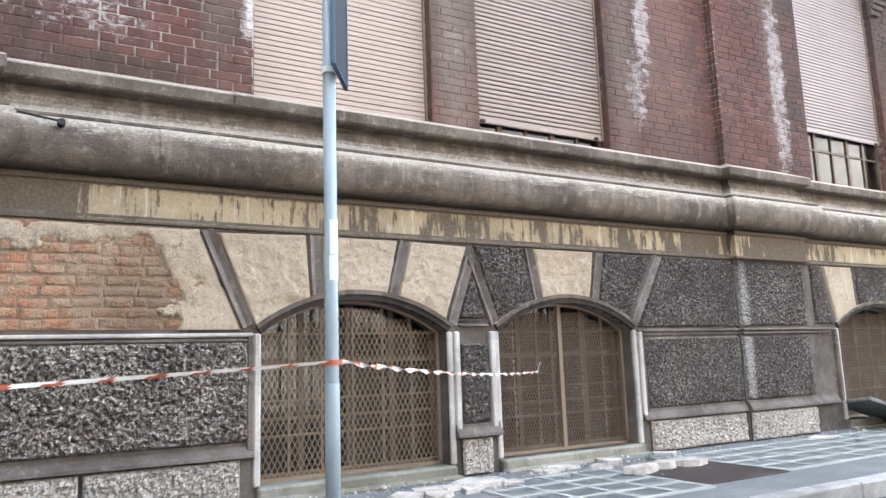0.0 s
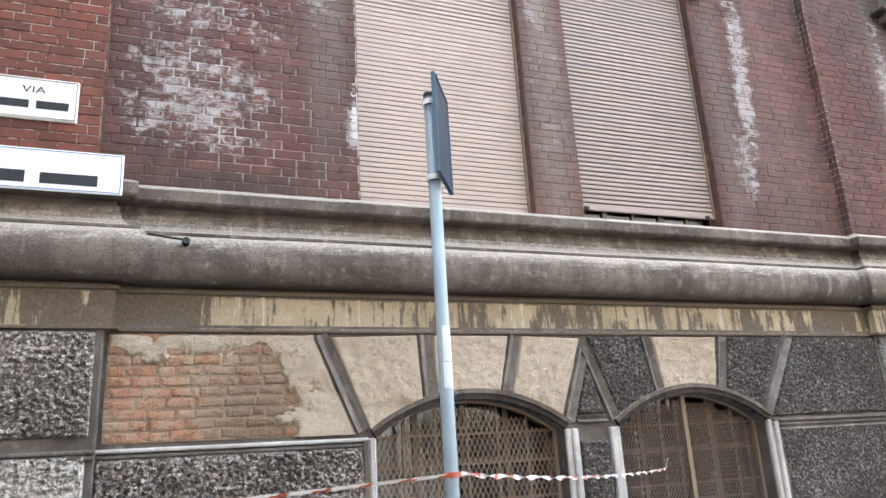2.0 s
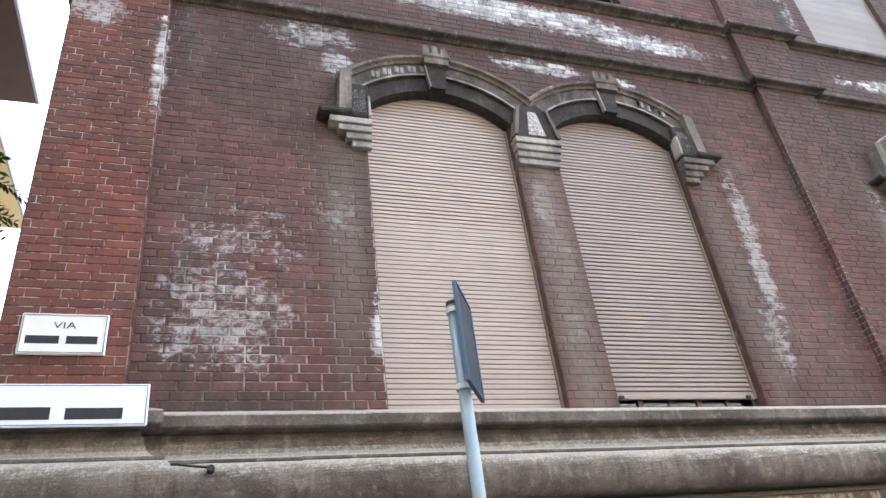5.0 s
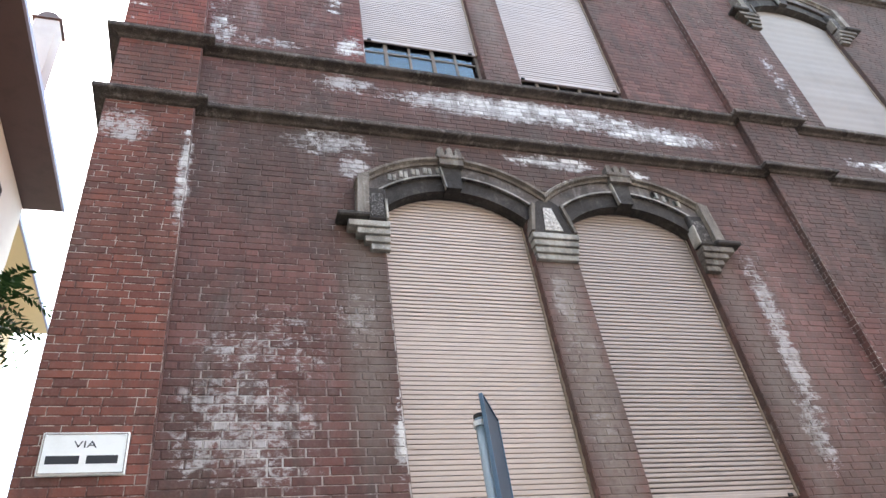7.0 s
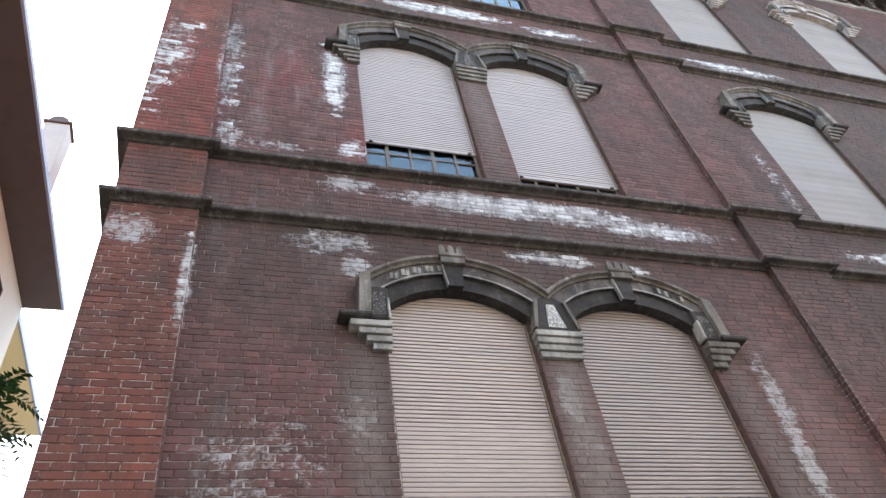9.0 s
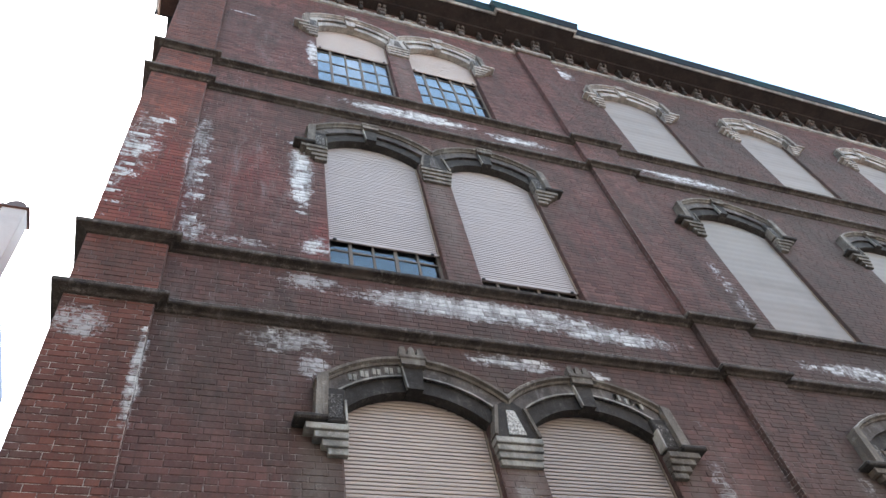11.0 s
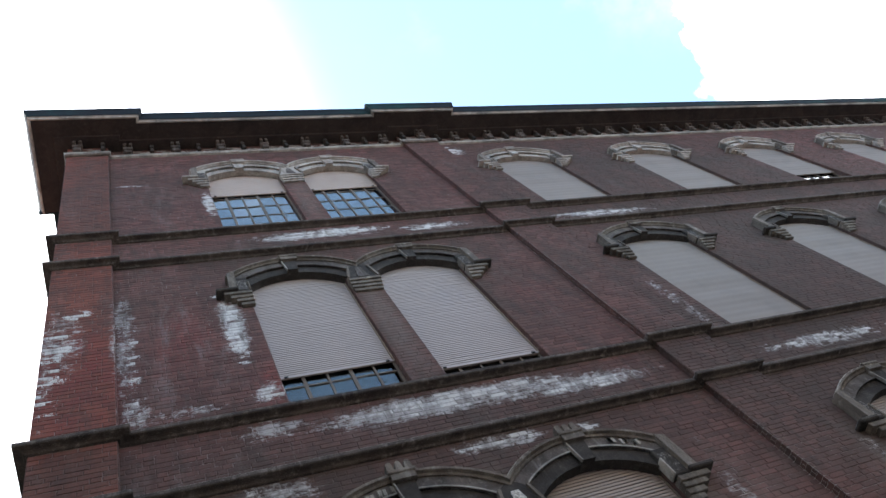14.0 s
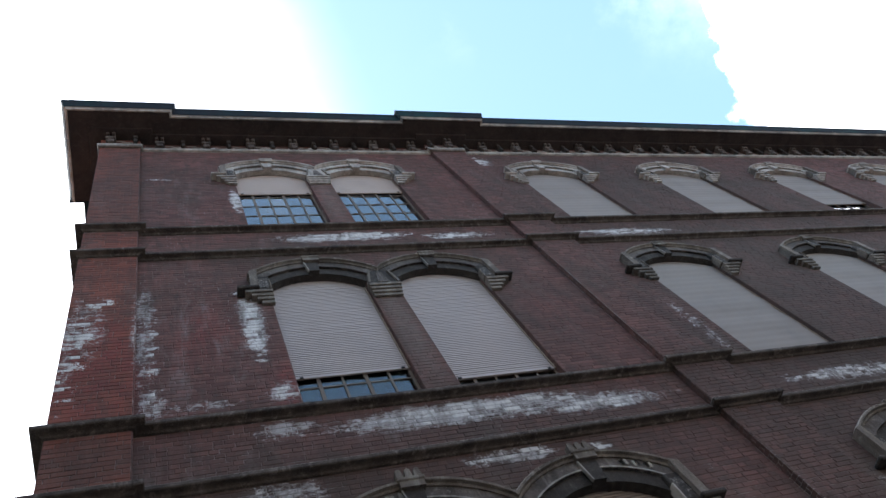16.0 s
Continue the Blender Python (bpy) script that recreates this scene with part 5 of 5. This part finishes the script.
def street_plates():
    x0, x1, z0, z1, y = -3.065, -2.41, 4.10, 4.47, -OUT - 0.005
    t = thing("street_name_plate", "white marble street plate with dark lettering on the brick pilaster", "street sign")
    part("plate", Geo().box(x0, x1, y - 0.03, y, z0, z1, 0.008), MARBLE, t)
    g = Geo()
    for a, b, c, d in ((x0 + 0.015, x1 - 0.015, z1 - 0.022, z1 - 0.012), (x0 + 0.015, x1 - 0.015, z0 + 0.012, z0 + 0.022)):
        g.box(a, b, y - 0.034, y - 0.028, c, d)
    g.box(x0 + 0.012, x0 + 0.02, y - 0.034, y - 0.028, z0 + 0.02, z1 - 0.02).box(x1 - 0.02, x1 - 0.012, y - 0.034, y - 0.028, z0 + 0.02, z1 - 0.02)
    part("rim_line", g, STONE_PALE, t)
    lettering(t, "VIA", (x0 + x1) / 2, z0 + 0.232, y - 0.031, 0.085, 1.35)
    for a, b in ((0.052, 0.30), (0.352, 0.588)):
        part("word_bar", Geo().box(x0 + a, x0 + b, y - 0.033, y - 0.029, z0 + 0.095, z0 + 0.165, 0.001), INK, t)
    for x in (x0 + 0.03, x1 - 0.03):
        part("screw", Geo().tube([(x, y - 0.036, z1 - 0.03), (x, y - 0.028, z1 - 0.03)], 0.008, 8), CLAMP, t)
    # long enamel sign that stands off the sill course
    x0, x1, z0, z1, y = -3.44, -2.02, 3.42, 3.76, -OUT - 0.235
    t = thing("street_sign", "white enamelled street sign with a blue border and dark lettering", "street sign")
    part("plate", Geo().box(x0, x1, y - 0.02, y, z0, z1, 0.012), ENAMEL, t)
    g = Geo()
    for a, b, c, d in ((x0 + 0.02, x1 - 0.02, z1 - 0.018, z1 - 0.012), (x0 + 0.02, x1 - 0.02, z0 + 0.012, z0 + 0.018), (x0 + 0.014, x0 + 0.02, z0 + 0.018, z1 - 0.018), (x1 - 0.02, x1 - 0.014, z0 + 0.018, z1 - 0.018)):
        g.box(a, b, y - 0.0225, y - 0.018, c, d)
    part("border", g, BLUE_LINE, t)
    lettering(t, "via", x0 + 0.16, z0 + 0.235, y - 0.021, 0.085, 1.2)
    for a, b, h in ((0.26, 0.74, 0.13), (0.84, 1.24, 0.12)):
        part("word_bar", Geo().box(x0 + a, x0 + b, y - 0.023, y - 0.019, z0 + 0.055, z0 + 0.055 + h * 0.75, 0.002), INK, t)
    part("bracket", Geo().box(x0 + 0.2, x0 + 0.24, y, -OUT, z0 + 0.16, z0 + 0.2).box(x1 - 0.24, x1 - 0.2, y, -OUT, z0 + 0.16, z0 + 0.2), BLACK_IRON, t)


def lettering(t, text, x, z, y, size, stretch):
    cu = bpy.data.curves.new("lettering", "FONT")
    cu.body, cu.size, cu.align_x, cu.extrude = text, size, "CENTER", 0.0012
    cu.materials.append(INK)
    ob = new("lettering", cu)
    ob.matrix_world = pose(x, y, z, 90, 0, 0) @ Matrix.Diagonal((stretch, 1, 1, 1))
    ob.parent = t
    return ob


street_plates()

PX, PY = -0.26, -2.6
VIEW = Vector((0.357, 0.934, 0))
SIDE = Vector((0.934, -0.357, 0))
pole = thing("sign_post", "blue-grey galvanised post with a parking plate seen edge-on", "sign post", at=(PX, PY, 0.055))
part("post", Geo().tube([(0, 0, 0), (0, 0, 1.06), (0, 0, 3.31)], 0.036, 20), ZINC, pole, smooth=True)
part("sleeve", Geo().tube([(0, 0, 0), (0, 0, 1.05), (0, 0, 1.055)], [0.039, 0.039, 0.036], 20), ZINC, pole, smooth=True)
part("cap", Geo().tube([(0, 0, 3.30), (0, 0, 3.325), (0, 0, 3.33)], [0.038, 0.038, 0.03], 20), BLACK_IRON, pole)
for z0, z1, a0 in ((1.74, 1.93, 0.3), (1.60, 1.735, 0.25)):
    vs = [(0.0375 * math.cos(a), 0.0375 * math.sin(a), z) for z in (z0, z1) for a in [radians(-150 + a0 * 100 + 14 * i) for i in range(8)]]
    part("sticker", Geo().add(vs, [(i, i + 1, i + 9, i + 8) for i in range(7)]), STICKER, pole, "torn pale sticker")
TURN = math.atan2(VIEW.y, VIEW.x) - radians(11)
plate_m = Matrix.Translation(SIDE * 0.062 + Vector((0, 0, 3.06))) @ Matrix.Rotation(TURN, 4, "Z")
plate = part("sign_plate", Geo().box(-0.2, 0.2, -0.004, 0.004, -0.3, 0.3, 0.0, plate_m), SIGN_BACK, pole, "dark blue-grey back of the sign")
part("rim", Geo().box(-0.205, -0.197, -0.012, 0.012, -0.305, 0.305, 0.002, plate_m).box(0.197, 0.205, -0.012, 0.012, -0.305, 0.305, 0.002, plate_m)
     .box(-0.2, 0.2, -0.012, 0.012, 0.298, 0.305, 0, plate_m).box(-0.2, 0.2, -0.012, 0.012, -0.305, -0.298, 0, plate_m), SIGN_EDGE, plate)
for z in (2.79, 3.265):
    part("clamp", Geo().tube([(0, 0, z - 0.016), (0, 0, z + 0.016)], 0.045, 20).box(0.03, 0.06, -0.012, 0.012, z - 0.016, z + 0.016, 0.003, Matrix.Rotation(math.atan2(SIDE.y, SIDE.x), 4, "Z")), CLAMP, pole, "bright steel clamp")


def ribbon(g, p, q, sag, turns, width, n, run):
    """A hanging strip of tape from p to q; run: where its stripes begin."""
    p, q = Vector(p), Vector(q)
    d = (q - p).normalized()
    side = d.cross(Vector((0, 0, 1))).normalized()
    length = (q - p).length
    for i in range(n):
        ring = []
        for j in (i, i + 1):
            u = j / n
            c = p.lerp(q, u) - Vector((0, 0, sag * 4 * u * (1 - u)))
            a = turns * math.tau * u + 0.25 * math.sin(9 * u)
            w = (Vector((0, 0, 1)) * math.cos(a) + side * math.sin(a)) * width / 2
            ring += [c - w, c + w]
        at = (run + length * (i + 0.5) / n) % 0.21
        lean = d * 0.02
        m0, m1 = ring[0].lerp(ring[1], 0.5), ring[2].lerp(ring[3], 0.5)
        g.add([ring[0] - lean, ring[2] - lean, m1, m0], [(0, 1, 2, 3)], 1 if at < 0.085 else 0)
        g.add([m0, m1, ring[3] + lean, ring[1] + lean], [(0, 1, 2, 3)], 1 if 0.03 < at < 0.06 else 0)
    return run + length


tape = thing("barrier_tape", "red and white barrier tape tied between post and grille", "barrier tape")
g = Geo()
r = ribbon(g, (-3.9, -2.62, 1.095), (PX - 0.03, PY - 0.03, 1.22), 0.012, 0.06, 0.020, 160, 0.0)
part("strip", g, [TAPE_WHITE, TAPE_RED], tape)
g = Geo()
r = ribbon(g, (PX + 0.03, PY - 0.03, 1.22), (3.08, 0.06, 1.07), 0.045, 9.0, 0.030, 260, r)
part("strip", g, [TAPE_WHITE, TAPE_RED], tape)
part("knot", Geo().tube([(PX, PY, 1.205), (PX, PY, 1.233)], 0.0405, 14), TAPE_RED, tape)
g = Geo()
ribbon(g, (3.08, 0.055, 1.065), (3.11, 0.04, 1.17), 0.0, 0.3, 0.04, 6, 0)
part("loose_end", g, [TAPE_WHITE, TAPE_RED], tape)

hook = thing("iron_hook", "short rusted iron hook on the stone moulding", "hook")
part("rod", Geo().tube([(-1.98, -0.33, 3.115), (-1.8, -0.36, 3.12), (-1.55, -0.37, 3.085)], 0.010, 8), BLACK_IRON, hook)
part("bolt", Geo().tube([(-1.53, -0.27, 3.07), (-1.53, -0.38, 3.08)], 0.028, 8), BLACK_IRON, hook)


# ----- broken plaster on the pavement -----
def chunk(x, y, size, flat, turn, mat=RUBBLE, z=0.12, tilt=0.0, sides=8, label="flat broken piece of white plaster on the pavement"):
    n = sides
    size, flat = size * 1.2, flat * 0.62
    rr = [size * random.uniform(0.6, 1.15) for _ in range(n)]
    vs = [(rr[i] * math.cos(math.tau * i / n), rr[i] * 0.62 * math.sin(math.tau * i / n), 0) for i in range(n)]
    vs += [(a * 0.93, b * 0.93, flat * random.uniform(0.8, 1.15)) for a, b, _ in vs]
    fs = [tuple(range(n - 1, -1, -1)), tuple(range(n, 2 * n))] + [(i, (i + 1) % n, (i + 1) % n + n, i + n) for i in range(n)]
    ob = part("plaster_piece", Geo().add(vs, fs), mat)
    ob.matrix_world = pose(x, y, z, math.degrees(tilt), 0, turn)
    return tagged(ob, label, "plaster piece", "fallen plaster")


for x, y, s, f, a in ((1.45, -0.66, 0.24, 0.06, 10), (1.82, -0.62, 0.28, 0.07, -15), (1.70, -0.80, 0.17, 0.05, 40), (1.30, -0.9, 0.16, 0.05, 80), (2.12, -0.78, 0.14, 0.05, 20), (1.08, -0.78, 0.2, 0.05, 60),
                      (3.55, -0.45, 0.18, 0.08, 70), (3.30, -0.62, 0.14, 0.06, 10), (7.0, -0.55, 0.2, 0.03, 0),
                      (2.75, -0.42, 0.2, 0.04, 30), (4.35, -0.42, 0.17, 0.08, 0), (3.0, -0.34, 0.22, 0.05, 0)):
    chunk(x, y, s, f, a)
for x, y, s, f, a in ((3.36, -1.10, 0.21, 0.10, 25), (3.70, -1.04, 0.17, 0.10, -10), (4.02, -1.02, 0.21, 0.09, 5)):
    chunk(x, y, s, f, a, z=0.132, label="thick broken plaster slab lying on the edge of the dark sheet")
for x, y, s, f, a in ((3.95, -0.36, 0.26, 0.06, 10), (4.25, -0.50, 0.2, 0.05, 30)):
    chunk(x, y, s, f, a, SLAB, label="dark broken lump of stone at the foot of the wall")
g = Geo()
for i in range(700):
    k = random.random()
    x = random.uniform(0.2, 4.6) if k < 0.8 else random.uniform(4.6, 8.5)
    y = -0.22 - abs(random.gauss(0, 0.42))
    if y < -2.3:
        continue
    s = random.uniform(0.006, 0.024) * (1.6 if k < 0.1 else 1)
    c = Vector((x, y, 0.13 + s * 0.3))
    vs = [c + Vector((random.uniform(-s, s), random.uniform(-s, s), random.uniform(-0.3, 0.5) * s)) for _ in range(4)]
    vs[3] = c + Vector((0, 0, s * 0.9))
    g.add(vs, [(0, 1, 2), (0, 1, 3), (1, 2, 3), (2, 0, 3)])
tagged(part("plaster_crumbs", g, RUBBLE), "white plaster crumbs scattered on the pavement", "rubble", kind="stuff")
slab = part("stone_slab", Geo().box(-0.62, 0.62, -0.35, 0.35, -0.025, 0.025, 0.01), SLAB)
slab.matrix_world = pose(8.72, -0.42, 0.30, -8, 19, -20)
tagged(slab, "green-grey stone slab tipped up against the wall", "stone slab")

# ================= neighbours and tree =================
# unseen fronts added behind the camera to bounce light onto the factory
opposite = thing("added_wall_opposite", "unseen plain grey fronts added across the street to bounce light", "wall", kind="structure")
part("front", Geo().box(-40, 50, -23, -14.5, -0.02, 13.5), BOUNCE_WALL, opposite)
part("roof", Geo().box(-40.4, 50.4, -23, -13.9, 13.5, 13.7), TILE, opposite)



def neighbour(name, label, xw, xe, z, y0, y1, wall_mat, soffit_mat, windows, chimney):
    t = thing(name, label, "house", kind="")
    part("wall", Geo().box(xw - 8, xw, y0, y1, 0, z - 0.05), wall_mat, t)
    roof = part("eave", Geo().box(xw - 8, xe, y0 - 1.0, y1 + 0.05, z, z + 0.14), soffit_mat, t)
    part("eave_edge", Geo().box(xe, xe + 0.07, y0 - 1.0, y1 + 0.06, z - 0.02, z + 0.2), EAVE_EDGE, roof)
    part("roof", Geo().add([(xe - 0.1, y0 - 1, z + 0.14), (xe - 0.1, y1, z + 0.14), (xw - 4, y1, z + 1.5), (xw - 4, y0 - 1, z + 1.5), (xw - 8, y1, z + 0.14), (xw - 8, y0 - 1, z + 0.14)], [(0, 1, 2, 3), (3, 2, 4, 5), (1, 4, 2), (0, 3, 5)]), TILE, t)
    for y, za, zb in windows:
        w = part("window", Geo().box(xw, xw + 0.05, y - 0.5, y + 0.5, za, zb, 0.01), STEEL_FRAME, t)
        ob = part("pane", Geo().box(xw + 0.05, xw + 0.056, y - 0.42, y + 0.42, za + 0.08, zb - 0.08), GLASS, w)
    if chimney:
        cx, cy, h = chimney
        c = part("chimney", Geo().box(cx - 0.36, cx + 0.36, cy - 0.36, cy + 0.36, z + 0.1, z + h, 0.02), CHIMNEY, t)
        part("chimney_cap", Geo().box(cx - 0.43, cx + 0.43, cy - 0.43, cy + 0.43, z + h, z + h + 0.08).tube([(cx, cy - 0.34, z + h + 0.16), (cx, cy + 0.34, z + h + 0.16)], 0.3, 12), EAVE, c)
    return t


neighbour("house", "cream house with deep dark eaves across the side street", -8.32, -7.16, 19.2, -12, 13.9, CREAM_WALL, EAVE, ((11.2, 16.2, 17.9), (8.5, 16.2, 17.9), (5.8, 16.2, 17.9)), (-7.76, 9.6, 4.0))
neighbour("house", "pale yellow house with wide eaves down the side street", -9.7, -8.45, 18.9, 14.6, 21.0, YELLOW_WALL, YELLOW_WALL, ((17.0, 15.2, 16.9), (19.4, 15.2, 16.9)), None)

tree = thing("tree", "leafy tree with long feathered leaves beside the corner", "tree", at=(-5.55, 1.8, -0.02))
trunk = [(0, 0, 0), (0.06, 0.02, 1.5), (0.02, 0.1, 3.2), (0.15, 0.0, 4.8), (0.3, -0.1, 6.4), (0.35, -0.1, 8.2)]
part("trunk", Geo().tube(trunk, [0.19, 0.16, 0.14, 0.11, 0.08, 0.03], 12), BARK, tree, smooth=True)
tips = []
for a, z0, dx, dy, dz in ((1, 3.4, 1.0, -0.4, 1.7), (2, 4.0, -1.2, 0.5, 1.5), (3, 4.8, 1.2, 0.3, 0.9), (4, 5.4, 0.2, -1.2, 1.0), (5, 5.8, 1.2, -0.2, 1.1), (6, 6.4, -0.9, -0.5, 0.9), (7, 6.8, 0.8, 0.5, 0.9)):
    base = Vector((0.1 + 0.03 * z0 * 0.6, 0, z0))
    tip = base + Vector((dx, dy, dz))
    part("limb", Geo().tube([base, base.lerp(tip, 0.5) + Vector((0, 0, 0.15)), tip], [0.05, 0.03, 0.012], 8), BARK, tree)
    tips.append((base, tip))
rng = random.Random(5)
g = Geo()


def feather(at, way, droop, length, pairs):
    """One long leaf: a bent stalk with pairs of pointed leaflets."""
    way = Vector(way).normalized()
    side = way.cross(Vector((0, 0, 1))).normalized()
    for i in range(pairs):
        u = (i + 1.2) / pairs
        p = Vector(at) + way * length * u + Vector((0, 0, -droop * u * u))
        for s in (-1, 1):
            l = 0.17 * length / 0.6 * (1.05 - 0.5 * abs(u - 0.45))
            d = (side * s + way * 0.45 + Vector((0, 0, rng.uniform(-0.5, 0.05)))).normalized()
            n = d.cross(way).normalized()
            w = way * 0.028 * length / 0.6
            g.add([p, p + d * l * 0.4 + w, p + d * l + n * 0.01, p + d * l * 0.4 - w], [(0, 1, 2, 3)])


for base, tip in tips:
    for i in range(26):
        q = base.lerp(tip, rng.uniform(0.35, 1.05))
        a = rng.uniform(0, math.tau)
        feather(q, (math.cos(a), math.sin(a), rng.uniform(-0.2, 0.5)), rng.uniform(0.1, 0.3), rng.uniform(0.45, 0.65), 9)
part("crown", g, LEAF, tree)

# ================= bricks of the upper storeys =================
H, JOINT = 0.0875, 0.0085


def cut_spans(x0, x1, z, ops):
    """What openings leave of a course between x0 and x1 at the height z."""
    spans = [(x0, x1)]
    for xa, xb, zb, spring, rise in ops:
        if z < zb - 0.03 or z - H / 2 > spring + rise:
            continue
        if z > spring:
            half = (xb - xa) / 2
            r = (half * half + rise * rise) / (2 * rise)
            dz = max(spring, z - H / 2) - (spring + rise - r)
            e = math.sqrt(max(0, r * r - dz * dz))
            xa, xb = (xa + xb) / 2 - e, (xa + xb) / 2 + e
        out = []
        for a, b in spans:
            if xb <= a or xa >= b:
                out.append((a, b))
            else:
                if xa > a:
                    out.append((a, xa))
                if xb < b:
                    out.append((xb, b))
        spans = out
    return spans


def laid(spans, row, rng):
    """Bricks (x, length) along the spans of a course, long and short by turns."""
    for a, b in spans:
        x = a
        first = (0.135, 0.275, 0.07)[row % 3] if b - a > 0.5 else 0.12
        k = row
        while x < b - 0.03:
            L = first if x == a else (0.275 if rng.random() < 0.72 else 0.135)
            if b - (x + L) < 0.06:
                L = b - x
            L = min(L, b - x)
            yield x, L - JOINT
            x += L


def brick_shape(g, x, L, y, z, proud, rng, h=H - JOINT):
    e = 0.006
    p = proud + rng.uniform(-0.002, 0.003)
    t1, t2 = rng.uniform(-0.0015, 0.0015), rng.uniform(-0.0015, 0.0015)
    g.add([(x + e, y - p + t1, z + e), (x + L - e, y - p + t2, z + e), (x + L - e, y - p + t2, z + h - e), (x + e, y - p + t1, z + h - e), (x, y, z), (x + L, y, z), (x + L, y, z + h), (x, y, z + h)],
          [(0, 1, 2, 3), (0, 4, 5, 1), (1, 5, 6, 2), (2, 6, 7, 3), (3, 7, 4, 0)])


rng = random.Random(11)
FAR = 24.0
joined, red, singles = Geo(), Geo(), 0
SINGLE_MESH = {}
ZONES = [(3.67, 8.71), (8.87, 9.93), (10.09, 15.22), (15.38, 16.46), (16.62, 22.32), (22.50, 22.98)]
course = 0
for z0, z1 in ZONES:
    ops = [o for st in OPENINGS for o in st]
    z = z0 + 0.004
    while z < z1 - 0.03:
        course += 1
        h = min(H, z1 - z) - JOINT
        for a, b in ((PIL_A[1], PIL_B[0]), (PIL_B[1], FAR)):
            for x, L in laid(cut_spans(a, b, z + H / 2, ops), course, rng):
                if a < 0 and x < -0.02 and z < 6.4 and z0 < 4 and singles < 296:
                    key = round(L / 0.02)
                    if key not in SINGLE_MESH:
                        g1 = Geo()
                        brick_shape(g1, 0, key * 0.02 - 0.002, 0, 0, 0.005, rng, H - JOINT)
                        SINGLE_MESH[key] = g1.mesh("brick", BRICK_ONE)
                    ob = new("brick", SINGLE_MESH[key])
                    ob.location, ob.parent = (x, rng.uniform(-0.002, 0.001), z), wall_front
                    singles += 1
                else:
                    brick_shape(joined, x, L, 0.0, z, 0.005, rng, h)
        for a, b in (PIL_A, PIL_B):
            for x, L in laid([(a, b)], course, rng):
                brick_shape(red if a < 0 else joined, x, L, -OUT, z, 0.006, rng, h)
        z += H
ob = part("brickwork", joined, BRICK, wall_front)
tagged(ob, kind="stuff")
ob = part("pilaster_brickwork", red, BRICK_RED, wall_front)
tagged(ob, kind="stuff")
# brick sides of the pilasters and of the window jambs
sides = Geo()
for st, ops in zip(STOREYS, OPENINGS):
    for o in ops[:6]:
        z = o[2] + 0.004
        k = 0
        while z < o[3] - 0.02:
            for x, s in ((o[0], 1), (o[1], -1)):
                d = 0.125 if k % 2 else 0.06
                sides.box(*sorted((x - s * 0.001, x + s * 0.006)), 0.002, d, z, z + H - JOINT)
            z += H
            k += 1
ob = part("jamb_brickwork", sides, BRICK, wall_front)
tagged(ob, kind="stuff")
sides, quoins = Geo(), Geo()
for z0, z1 in ZONES:
    z, k = z0 + 0.004, 0
    while z < z1 - 0.03:
        for x, s in ((PIL_A[1], 1), (PIL_B[1], 1), (LEFT, -1)):
            sides.box(*sorted((x - s * 0.001, x + s * 0.008)), -OUT + 0.006, (-0.004 if x > LEFT else 0.13), z, z + H - JOINT)
        for y0, y1 in ((-OUT + 0.006, -0.064), (-0.054, -0.004)) if k % 2 else ((-OUT + 0.006, -0.004),):
            quoins.box(PIL_B[0] - 0.008, PIL_B[0] + 0.001, y0, y1, z, z + H - JOINT)
        z += H
        k += 1
ob = part("pilaster_side_brickwork", sides, BRICK, wall_front)
tagged(ob, kind="stuff")
ob = part("quoin_brickwork", quoins, BRICK, wall_front)
tagged(ob, kind="stuff")
